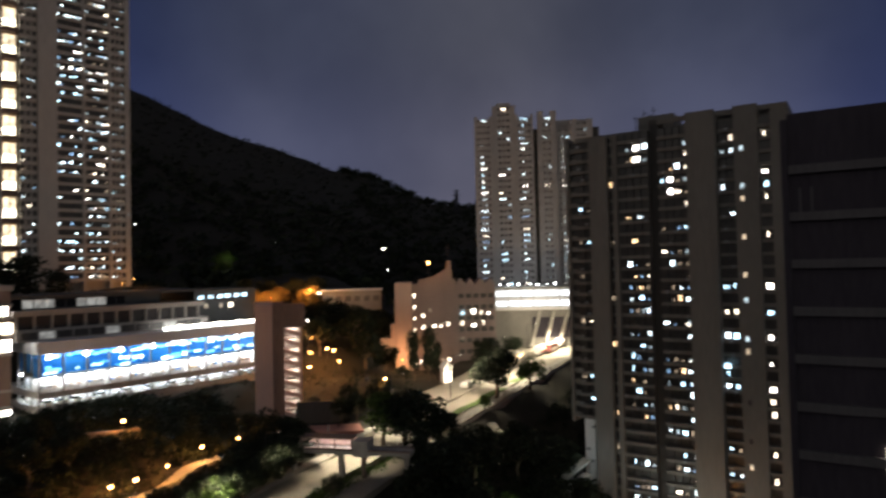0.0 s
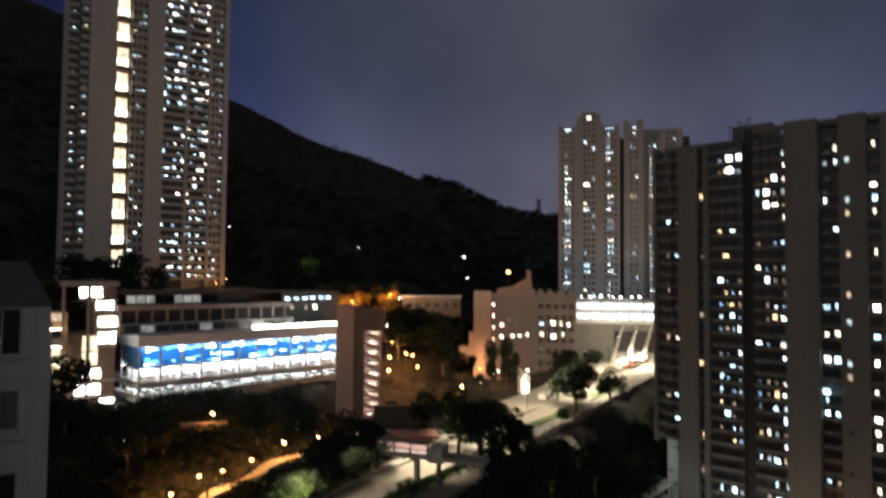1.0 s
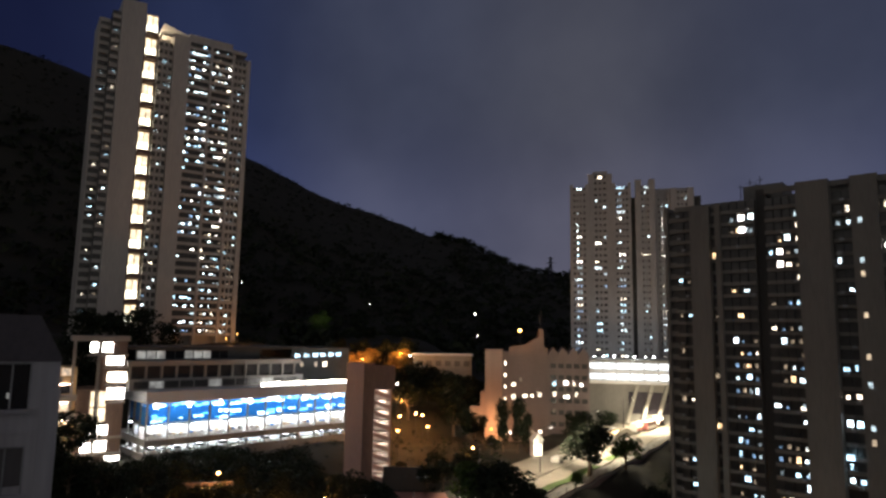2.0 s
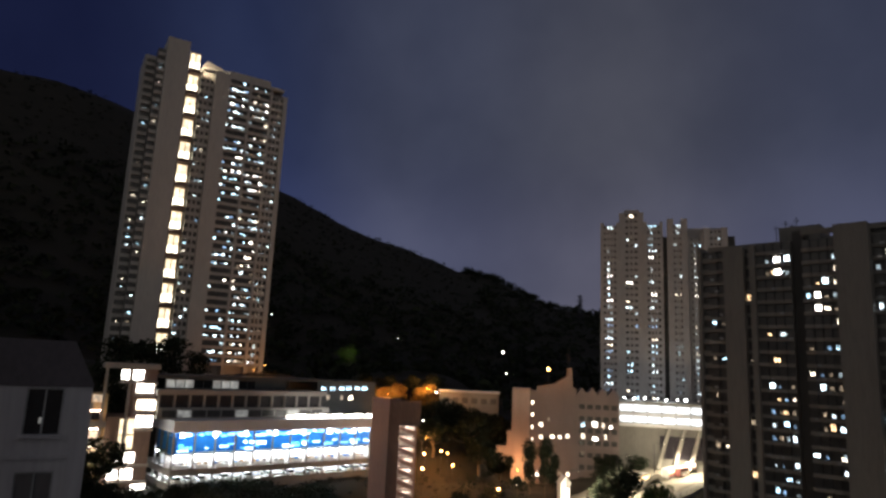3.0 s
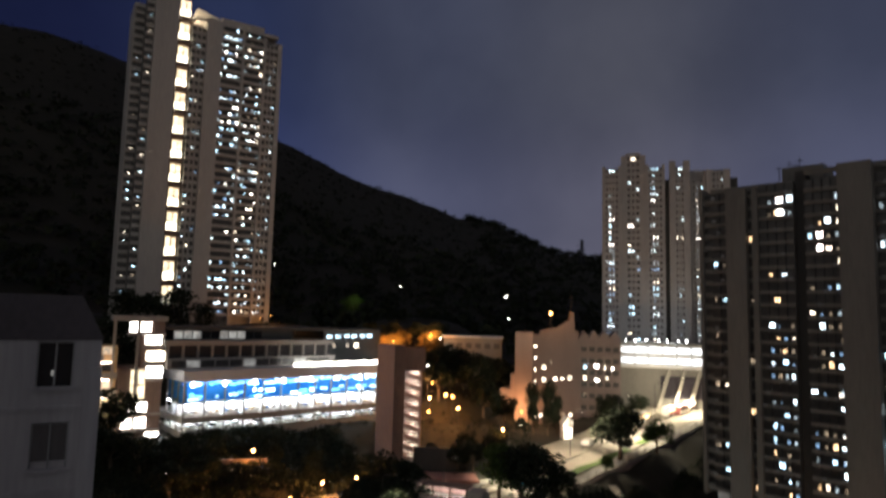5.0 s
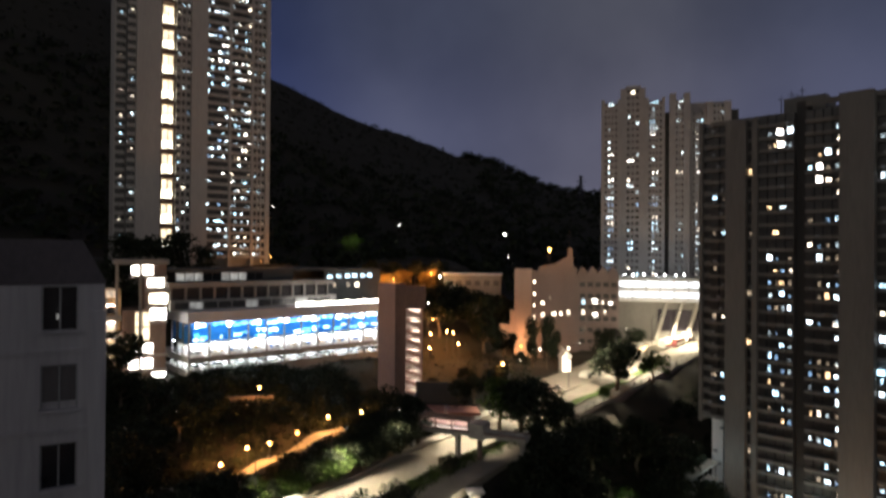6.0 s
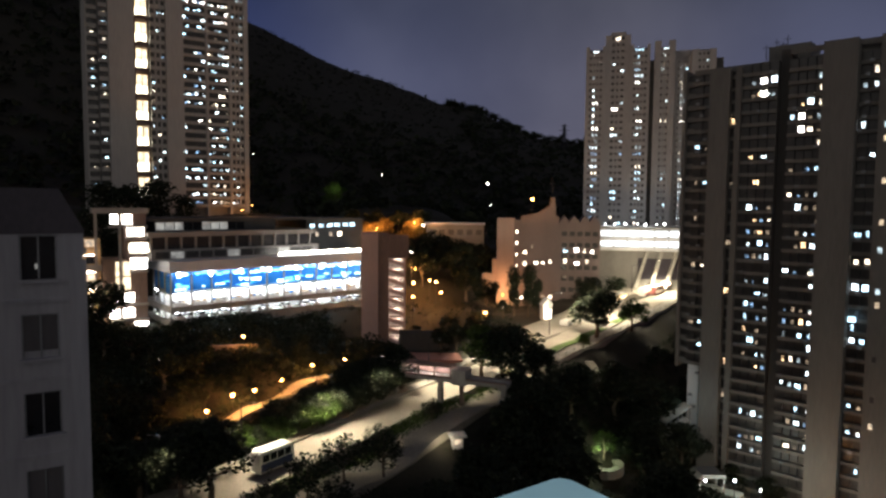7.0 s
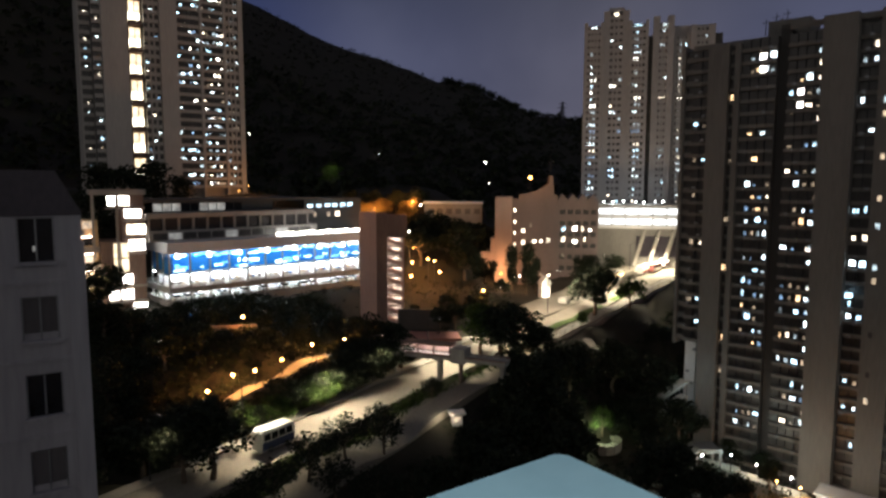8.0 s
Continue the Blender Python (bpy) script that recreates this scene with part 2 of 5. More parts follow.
def part(name, geo, material, parent, label="", at=None, smooth=False):
    """One mesh object under a thing or a part; geo may be a Geo or a mesh shared between alike pieces."""
    ob = new(name, geo if isinstance(geo, bpy.types.Mesh) else geo.mesh(name, material, smooth))
    ob.parent = parent
    if at is not None:
        ob.matrix_basis = at
    return tagged(ob, label)


def thing(name, label, category, m, group="", kind=""):
    ob = new(name)
    ob.matrix_basis = m
    return tagged(ob, label, category, group, kind)


def single(name, geo, material, label, category, m=None, group="", kind="", smooth=False):
    ob = new(name, geo if isinstance(geo, bpy.types.Mesh) else geo.mesh(name, material, smooth))
    if m is not None:
        ob.matrix_basis = m
    return tagged(ob, label, category, group, kind)


def light(name, kind, m, power, colour, size=0.3):
    d = bpy.data.lights.new(name, kind)
    d.energy, d.color = power, colour
    if kind == "AREA":
        d.size = size
    elif kind == "SPOT":
        d.spot_size, d.spot_blend, d.shadow_soft_size = radians(112), 0.6, size
    else:
        d.shadow_soft_size = size
    ob = new(name, d)
    ob.matrix_basis = m
    return ob


# ---------------------------------------------------------------- the lie of the land
ROAD = [(-62, 58, 26.2), (-49, 82, 27), (-35.5, 108, 28.5), (-22.5, 134, 29.6), (3, 176, 32.3), (37.7, 238, 36), (54, 272, 37.6), (75, 315, 39)]


def on_line(line, k):
    """The point at k (0 to the last index) on a smooth line through the given ones."""
    i = min(int(k), len(line) - 2)
    f = k - i
    p0, p1, p2, p3 = (Vector(line[max(0, min(j, len(line) - 1))]) for j in (i - 1, i, i + 1, i + 2))
    return 0.5 * (2 * p1 + (p2 - p0) * f + (2 * p0 - 5 * p1 + 4 * p2 - p3) * f * f + (3 * p1 - p0 - 3 * p2 + p3) * f ** 3)


HEIGHTS = [(-30, 103, 26.3), (-17, 138, 28.3), (-40, 82, 25), (10, 165, 31), (30, 170, 15), (2, 110, 17), (-12, 85, 17), (45, 150, 6), (70, 128, 4), (95, 160, 5),
           (60, 185, 12), (80, 235, 20), (20, 60, 6), (0, 20, 0), (-22, 52, 14), (60, 40, 0), (20, 130, 12), (-58, 104, 28.5), (-41, 130, 32), (-50, 118, 30.5), (-62, 124, 38),
           (-72, 111, 36), (-95, 132, 40), (-60, 178, 40), (-80, 150, 40.5), (-130, 150, 44), (-120, 185, 60), (-100, 214, 66), (-150, 205, 68), (-75, 215, 58), (-45, 163, 32),
           (-36, 165, 32), (-10, 226, 33), (10, 228, 35.5), (18, 240, 39), (48, 270, 42), (50, 300, 58), (-40, 215, 48), (-25, 190, 38), (-160, 100, 38), (-90, 70, 26),
           (-60, 30, 14), (-20, 0, 0), (120, 80, 0), (150, 220, 15), (110, 290, 40), (-15, 275, 52), (-60, 280, 66), (-200, 200, 72), (-190, 60, 40),
           (-4, 181, 32.4), (12, 208, 34.2), (28, 244, 36.2), (11, 172, 32.0), (27, 198, 33.6), (44, 232, 35.8), (17, 166, 25), (35, 195, 27), (52, 228, 29), (-30, 152, 32), (-22, 156, 32.5), (-38, 150, 32)]
CTRL = np.array(HEIGHTS + [tuple(on_line(ROAD, k * 0.25)) for k in range(4 * (len(ROAD) - 1) + 1)])
RIDGE_AZ = [-180, -90, -62, -45, -41, -38, -25, -23, -20.5, -17.5, -13.5, -9.5, -6, -3.5, -1, 3, 14, 40, 90, 180]
RIDGE_EL = [2, 12, 19, 20.2, 20.0, 19.2, 14.4, 13.7, 12.4, 11.2, 10.2, 8.7, 8.0, 6.8, 5.7, 5.2, 4.2, 2.5, 1, 2]


def ground(x, y):
    d2 = (CTRL[:, 0] - x) ** 2 + (CTRL[:, 1] - y) ** 2 + 4.0
    w = d2 ** -1.9
    low = float((w * CTRL[:, 2]).sum() / w.sum())
    r = math.hypot(x, y)
    if r > 285 or y < -30:
        az = math.degrees(math.atan2(x, y))
        far = 690 + 90 * math.sin(radians(az + 40))
        top = EYE + far * math.tan(radians(np.interp(az, RIDGE_AZ, RIDGE_EL)))
        u = (r - 285) / (far - 285)
        if u > 0:
            rough = 5 * noise.noise((x * 0.012, y * 0.012, 0)) + 2.0 * noise.noise((x * 0.05, y * 0.05, 3))
            if u < 1:
                low = low + (top - low) * u ** 1.12 + rough * min(1, 3 * u) * (1 - 0.7 * u)
            else:
                low = max(top - (r - far) * 0.30, 10) + 0.3 * rough
    return low


def spread(stops):
    vals = []
    for a, b, step in stops:
        n = max(1, round((b - a) / step))
        vals += [a + (b - a) * i / n for i in range(n)]
    return vals + [stops[-1][1]]


GX = spread([(-4500, -1400, 620), (-1400, -500, 60), (-500, -190, 15), (-190, 160, 3.2), (160, 500, 17), (500, 1400, 60), (1400, 4500, 620)])
GY = spread([(-4500, -600, 650), (-600, -40, 56), (-40, 300, 3.2), (300, 900, 13), (900, 1500, 60), (1500, 4500, 600)])
g = Geo()
g.v = [(x, y, ground(x, y)) for y in GY for x in GX]
w = len(GX)
g.f = [(j * w + i, j * w + i + 1, (j + 1) * w + i + 1, (j + 1) * w + i) for j in range(len(GY) - 1) for i in range(w - 1)]
single("ground", g, soil, "dark grassy hillside rising to a wooded mountain", "ground", kind="structure", smooth=True)


def ribbon(line, left, right, lift, k0=0.0, k1=None, steps=90, across=4, thick=0.35):
    """A strip of road that lies on the land along a line."""
    k1 = len(line) - 1 if k1 is None else k1
    g = Geo()
    cols = across + 1
    for s in range(steps + 1):
        k = k0 + (k1 - k0) * s / steps
        p, q = on_line(line, k), on_line(line, min(k + 0.02, len(line) - 1))
        if (q - p).length < 1e-4:
            p0 = on_line(line, k - 0.02)
            d = p - p0
        else:
            d = q - p
        d.z = 0
        d.normalize()
        n = Vector((d.y, -d.x, 0))
        z = max(ground(p.x + n.x * o, p.y + n.y * o) for o in (left, (left + right) / 2, right)) + lift
        for c in range(cols):
            o = left + (right - left) * c / across
            g.v.append((p.x + n.x * o, p.y + n.y * o, z))
        g.v.append((p.x + n.x * right, p.y + n.y * right, z - thick))
        g.v.append((p.x + n.x * left, p.y + n.y * left, z - thick))
    t = cols + 2
    for s in range(steps):
        for c in range(t):
            d = (c + 1) % t
            g.f.append((s * t + c, s * t + d, (s + 1) * t + d, (s + 1) * t + c))
    return g


single("road", ribbon(ROAD, -4.5, 4.5, 0.25, 0, 7, 110, thick=1.5), asphalt, "worn pale concrete road lit by street lamps", "road", kind="structure")
single("pavement", ribbon(ROAD, -7.2, -4.5, 0.42, 0, 7, 110, thick=1.7), paving, "pale concrete pavement beside the road", "pavement", kind="structure")
LOWER = [(-52, 48, 22), (-38, 76, 24), (-25, 104, 26), (-12.5, 132, 28), (-3, 148, 29.5)]
single("lower_road", ribbon(LOWER, -3.6, 3.6, 0.25, 0, 4, 60, thick=1.5), asphalt, "narrow asphalt carriageway below a planted strip", "road", kind="structure")
PATH = [(-90, 82, 29), (-69.9, 93.9, 29.8), (-58.6, 107.4, 28.8), (-53.2, 115.5, 30.6), (-48.0, 131, 31.9), (-41, 144, 31.8)]
single("footpath", ribbon(PATH, -1.6, 1.6, 0.3, 0, 5, 60, across=2, thick=1.2), paving, "concrete footpath climbing the slope under orange lamps", "path", kind="structure")
single("slope_wall", Geo().prism([(-72, 126.6), (-71.7, 126.0), (-61.0, 130.4), (-61.3, 131.0)], 34, 39.4), brown_wall, "low retaining wall on the dark slope under an orange lamp", "wall", kind="structure")
# ---------------------------------------------------------------- housing towers
PANES = {}


def pane_mesh(w, h, mat):
    """A lit window: the bright pane, set in a slim frame with one or two mullions."""
    key = (round(w, 1), round(h, 1), mat.name)
    if key not in PANES:
        g = Geo().box(-w / 2, w / 2, -0.06, 0.0, 0, h)
        me = g.mesh("window", mat)
        me.materials.append(dark_metal)
        bars = Geo()
        bars.v, bars.f = list(g.v), list(g.f)
        n0 = len(bars.f)
        for x in ([0.0] if w < 1.3 else [-w / 6, w / 6]):
            bars.box(x - 0.06, x + 0.06, -0.12, -0.06, 0, h)
        bars.box(-w / 2, w / 2, -0.11, -0.06, h * 0.68, h * 0.68 + 0.07)
        me = bars.mesh("window", mat)
        me.materials.append(dark_metal)
        me.polygons.foreach_set("material_index", [0] * n0 + [1] * (len(bars.f) - n0))
        PANES[key] = me
    return PANES[key]


def lit(parent, u, v, z, w, h, mat):
    return part("window", pane_mesh(w, h, mat), mat, parent, at=pose(u, v, z))


def bay(parent, u0, u1, v, z0, floors, pitch, wall, depth=0.7, sill=1.15, core_depth=6.0, cols=None, back=curtain, jamb=0.0):
    """A strip of storeys: dark glazing set back, a spandrel at every floor, slim uprights between its windows."""
    z1 = z0 + floors * pitch
    part("glazing", Geo().box(u0 + 0.02, u1 - 0.02, v + depth, v + core_depth, z0, z1), back, parent, "dark glazing set back in the wall")
    me = Geo().box(u0, u1, v, v + depth + 0.1, 0, sill).box(u0, u1, v - 0.12, v, sill - 0.14, sill).mesh("spandrel", wall)
    for k in range(floors):
        part("spandrel", me, wall, parent, at=pose(0, 0, z0 + k * pitch))
    n = cols or max(1, round((u1 - u0) / 2.0))
    for i in range(1, n):
        x = u0 + (u1 - u0) * i / n
        if jamb:
            part("jamb", Geo().box(x - jamb, x + jamb, v + 0.02, v + depth + 0.05, z0, z1), wall, parent)
            continue
        part("upright", Geo().box(x - 0.06, x + 0.06, v + 0.3, v + depth + 0.05, z0, z1), dark_metal, parent)


def pier(parent, u0, u1, v0, v1, z0, z1, wall, name="pier"):
    g = Geo().box(u0, u1, v0, v1, z0, z1)
    return part(name, g, wall, parent)


AC = Geo().box(-0.35, 0.35, -0.5, -0.02, 0, 0.5).mesh("air_conditioner", grey_metal)


def ac_units(parent, u0, u1, v, z0, floors, pitch, seed, share=0.4):
    """Small air conditioners hung under the windows."""
    rnd = random.Random(seed)
    for k in range(floors):
        if rnd.random() < share:
            part("air_conditioner", AC, grey_metal, parent, at=pose(rnd.uniform(u0 + 0.5, u1 - 0.5), v, z0 + k * pitch + 0.25))


def rooftop(parent, u0, u1, v0, v1, z, wall):
    part("parapet", Geo().box(u0, u1, v0, v0 + 0.3, z, z + 1.1).box(u0, u1, v1 - 0.3, v1, z, z + 1.1).box(u0, u0 + 0.3, v0 + 0.3, v1 - 0.3, z, z + 1.1).box(u1 - 0.3, u1, v0 + 0.3, v1 - 0.3, z, z + 1.1), wall, parent)


MIX = [win_cool, win_white, win_warm, win_white, win_dim, win_bluedim]

# --- the tall block below the window, across the slope
RP = 2.6
RB = 6.0
rt = thing("apartment_tower", "tall grey apartment tower with scattered lit windows at night", "building", pose(29.7, 154.2, 0, 0, 0, -33))
RTOP = 101.0
pier(rt, 2.1, 21.4, 6.0, 22.0, RB, 99.2, tower_grey, "core")
pier(rt, 21.4, 46.0, 6.0, 22.0, RB, RTOP, tower_grey, "core")
bay(rt, 0.3, 2.1, 1.5, 34, 25, RP, spandrel_grey, cols=1)
pier(rt, -0.4, 0.3, 1.0, 8.0, 33, RTOP - 1, tower_grey)
bay(rt, 2.1, 5.9, 0.6, 34, 25, RP, spandrel_grey, cols=2, sill=0.72, back=curtain)
part("transfer_wall", Geo().box(2.6, 5.0, 1.2, 7.0, 14, 34), white_paint, rt, "tower_grey wall below the lowest flats")
pier(rt, 5.9, 10.1, -0.6, 7.0, RB, RTOP - 2, tower_grey)
bay(rt, 10.1, 11.3, 0.4, RB, 36, RP, spandrel_grey, cols=1, sill=0.72, back=curtain)
pier(rt, 11.3, 12.4, -0.4, 7.0, RB, RTOP - 2, tower_grey)
bay(rt, 12.4, 19.3, 0.0, RB, 36, RP, spandrel_grey, cols=4, sill=0.72, back=curtain)
# the recess is coloured darker than the piers to carry its shade
pier(rt, 19.3, 21.4, 2.2, 7.0, RB, RTOP + 1.0, shade_grey, "recess_wall")
bay(rt, 21.4, 27.7, 0.0, RB, 36, RP, spandrel_grey, cols=4, sill=0.72, back=curtain)
pier(rt, 27.7, 33.5, -1.4, 7.0, RB, RTOP + 0.8, tower_grey)
bay(rt, 33.5, 37.0, 1.0, RB, 36, RP, spandrel_grey, cols=2, sill=0.72, back=curtain)
pier(rt, 37.0, 41.6, -0.4, 7.0, RB, RTOP + 1.0, tower_grey)
bay(rt, 41.6, 43.9, 0.0, RB, 36, RP, spandrel_grey, cols=1, sill=0.72, back=curtain)
pier(rt, 43.9, 47.2, -0.7, 7.0, RB, RTOP + 0.2, tower_grey)
rooftop(rt, 2.1, 19.0, 0.75, 20, 98.7, tower_grey)
part("roof_wall", Geo().box(27.7, 47.0, 1.8, 6.0, 97.5, RTOP + 0.3), tower_grey, rt)
rooftop(rt, 21.4, 47.0, 0.5, 20, RTOP - 0.4, tower_grey)
part("tank_room", Geo().box(16, 24, 5, 13, RTOP - 1.5, RTOP + 2.6).box(17.5, 19.5, 4.2, 5, RTOP - 1.5, RTOP + 1.4), tower_grey, rt)
for u, h in ((15.2, 3.4), (17.2, 4.4), (18.4, 3.6), (19.3, 4.9)):
    part("aerial", Geo().tube([(u, 6, RTOP), (u, 6, RTOP + h)], [0.12, 0.07], 5).box(u - 0.7, u + 0.7, 5.95, 6.05, RTOP + h * 0.8, RTOP + h * 0.8 + 0.12), dark_metal, rt)
for u0, u1, s in ((2.1, 5.9, 1), (12.4, 19.3, 2), (21.4, 27.7, 3), (33.5, 37.0, 4)):
    ac_units(rt, u0, u1, 0.1, RB, 36, RP, s, 0.7)
rnd = random.Random(11)
LIT_A = [35, 34, 29, 27, 25, 24, 23, 22, 21, 19, 18, 17, 16, 15, 14, 13, 12, 8, 6, 5]
LIT_B = [33, 32, 31, 28, 26, 25, 23, 22, 20, 17, 16, 15, 13, 11, 9, 8, 6]
LIT_C = [35, 34, 31, 29, 23, 21, 19, 16, 15, 10, 8, 5]
LIT_D = [35, 32, 31, 30, 27, 23, 21, 19, 17, 15, 14, 13, 10, 8, 6]


def light_rows(rows, slots, v, strong, spare):
    """Lit windows in the named storeys: one or two of the slots glow fully, others are dim now and then."""
    for k in rows:
        z = RB + (k - 1) * RP + 0.95
        on = rnd.sample(slots, 1 if rnd.random() < 0.6 else min(2, len(slots)))
        for s in slots:
            if s in on:
                lit(rt, s + rnd.uniform(-0.15, 0.15), v, z + rnd.uniform(-0.1, 0.3), rnd.choice((0.35, 0.5, 0.7, 1.0)), rnd.uniform(0.5, 1.2), rnd.choice(strong))
            elif rnd.random() < spare:
                lit(rt, s, v, z, rnd.uniform(0.3, 0.6), rnd.uniform(0.4, 0.9), rnd.choice((win_dim, win_bluedim, win_icedim)))


light_rows(LIT_A, [14.6, 15.9, 17.2, 18.5], 0.62, [win_icy, win_white, win_cool, win_cool, win_warm, win_icy], 0.6)
light_rows(LIT_B, [22.3, 23.9, 25.4, 27.0], 0.62, [win_white, win_icy, win_warm, win_cool], 0.6)
light_rows(LIT_C, [34.4, 36.1], 1.62, [win_icy, win_cool, win_white], 0.3)
light_rows(LIT_D, [42.7], 0.62, [win_white, win_bright, win_cool, win_white], 0.0)
light_rows([30, 27, 24, 20, 15, 13], [3.0, 4.9], 1.22, [win_cool, win_white, win_dim], 0.2)
light_rows([32, 27, 22, 18, 12, 9], [10.7], 1.02, [win_dim, win_warm], 0.0)
light_rows([35, 34, 33, 30, 28, 25, 24, 22, 20, 19, 17, 15, 14, 12, 11, 9, 7, 6], [27.3], 0.55, [win_icedim, win_white, win_dim, win_icy], 0.0)
for k in (34, 31, 30, 27, 24, 22, 19, 18, 14, 11, 9):
    z = RB + (k - 1) * RP + 0.9
    part("small_window", Geo().box(38.1, 38.8, -0.46, -0.42, z, z + 1.0).box(38.1, 38.8, -0.52, -0.42, z - 0.1, z), (win_dim, win_icedim, curtain)[k % 3], rt)
for k in (35, 34):
    lit(rt, 16.6, 0.6, RB + (k - 1) * RP + 0.95, 1.2, 1.1, win_bright)
for k in (32, 31):
    lit(rt, 24.0, 0.6, RB + (k - 1) * RP + 0.95, 1.2, 1.1, win_bright)
lit(rt, 34.6, -1.0, 48.0, 1.2, 1.0, win_cool)

# --- the tall tower on the slope above the market
LP = 2.72
LB = 68.0
lt = thing("hillside_tower", "very tall pale apartment tower with a lit lift lobby strip", "building", pose(-124.7, 192.1, 0, 0, 0, 42))
LTOP = LB + 37 * LP
pier(lt, 0.6, 30.6, 4.5, 24, LB - 14, LTOP, tower_wall, "core")
pier(lt, -12.4, -5.4, -5.5, 18, LB - 14, LTOP + 6.5, tower_wall, "pier")
pier(lt, -18.0, -12.4, 2.0, 16, LB - 14, LTOP + 1.5, tower_wall, "side_wing")
bay(lt, -14.8, -12.4, -3.5, LB, 38, LP, tower_wall, cols=1, core_depth=5)
bay(lt, -17.6, -14.8, 0.8, LB, 37, LP, tower_wall, cols=1, core_depth=2)
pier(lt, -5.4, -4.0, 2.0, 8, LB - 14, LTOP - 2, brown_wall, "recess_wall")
bay(lt, 0.0, 4.4, -0.4, LB, 36, LP, tower_wall, cols=3, jamb=0.25)
pier(lt, 4.4, 9.6, -1.6, 5, LB - 14, LTOP + 0.6, tower_wall)
bay(lt, 9.6, 16.8, 0.0, LB, 37, LP, tower_wall, cols=6, sill=1.0)
pier(lt, 16.8, 17.6, -0.4, 5, LB - 14, LTOP, tower_wall)
bay(lt, 17.6, 24.4, 0.3, LB, 37, LP, tower_wall, cols=6, sill=1.0)
pier(lt, 24.4, 25.3, -0.1, 5, LB - 14, LTOP - 1, tower_wall)
bay(lt, 25.3, 29.4, 0.6, LB, 36, LP, tower_wall, cols=3, jamb=0.22)
pier(lt, 29.4, 30.9, 0.2, 8, LB - 14, LTOP - 2, tower_wall)
rooftop(lt, 0.6, 9.6, 0.5, 24, LTOP, tower_wall)
part("crown_block", Geo().box(9.6, 24.4, 0.9, 22, LTOP, LTOP + 2.9).box(24.4, 29.6, 1.2, 20, LTOP, LTOP + 1.2), tower_wall, lt, "set-back parapet storey")
part("roof_plant", Geo().box(18, 23, 6, 14, LTOP + 2.9, LTOP + 4.6).box(25.5, 28, 6, 11, LTOP + 1.2, LTOP + 2.4), tower_wall, lt)
part("roof_frame", Geo().slab_y([(0.8, LTOP), (0.8, LTOP + 3.6), (2.4, LTOP + 7.4), (4.4, LTOP + 7.0), (17.5, LTOP + 3.2), (17.5, LTOP)], 8, 9).box(15.5, 20, 8, 14, LTOP, LTOP + 2.4), tower_wall, lt, "pale sloping roof screen lit from below")
# landings: every third storey a double-height lit lobby with a floor edge and a balustrade
light("roof_light", "POINT", lt.matrix_basis @ pose(1.0, 4.5, LTOP + 2.6), 1500, (1.0, 0.82, 0.55), 0.4)
for k in range(13):
    z = LB + 3 + k * 3 * LP
    part("lift_lobby", Geo().box(-3.9, -0.4, 3.4, 3.6, z - 0.2, z + 7.0), ochre, lt, "warm ochre lobby wall")
    part("lobby_window", Geo().box(-3.7, -0.6, 3.2, 3.4, z + 3.0, z + 6.4), landing_glow, lt, "dimly lit upper lobby")
    part("lobby_window", Geo().box(-3.8, -0.6, 3.1, 3.4, z, z + 2.9), lobby_glow, lt, "bright lobby window")
    part("lobby_edge", Geo().box(-4.0, -0.2, 1.4, 4.4, z - 1.2, z - 0.3).box(-4.0, -0.2, 1.4, 1.5, z - 0.3, z + 0.3), brown_wall, lt)
    part("lobby_mullion", Geo().box(-2.2, -2.0, 2.9, 3.08, z, z + 6.4), brown_wall, lt)
rnd = random.Random(5)
SMALL = (0.4, 0.55, 0.75)
for k in range(37):
    z = LB + k * LP + 1.2
    for u, v, share in ((-13.4, -2.9, 0.42), (-16.2, 1.42, 0.3), (0.8, 0.25, 0.34), (2.3, 0.25, 0.3), (3.6, 0.25, 0.3), (-4.7, 1.9, 0.25)):
        if rnd.random() < share and k < 36:
            lit(lt, u, v, z, rnd.choice(SMALL), rnd.uniform(0.35, 0.6), rnd.choice((win_cool, win_cool, win_white, win_bluedim, win_dim, win_icy)))
    run = rnd.random() < 0.45
    tone = rnd.choice((win_bright, win_icy, win_cool, win_icy))
    for i in range(6):
        if rnd.random() < (0.75 if run else 0.22):
            lit(lt, 10.2 + 1.2 * i, 0.62, z + rnd.uniform(0, 0.35), rnd.choice((0.45, 0.7, 1.15)), rnd.uniform(0.35, 0.8), tone if rnd.random() < 0.6 else rnd.choice((win_bluedim, win_icedim)))
    for i in range(6):
        if rnd.random() < 0.55:
            lit(lt, 18.1 + 1.15 * i, 0.92, z + rnd.uniform(0, 0.35), rnd.choice((0.4, 0.6, 1.1)), rnd.uniform(0.3, 0.75), rnd.choice((win_icy, win_cool, win_icedim, win_bright, win_white, win_dim, win_icedim, win_icy)))
    for i in range(3):
        if rnd.random() < 0.4 and k < 36:
            lit(lt, 25.9 + 1.4 * i, 1.22, z, rnd.choice(SMALL), rnd.uniform(0.3, 0.6), rnd.choice((win_icy, win_cool, win_icedim, win_dim)))

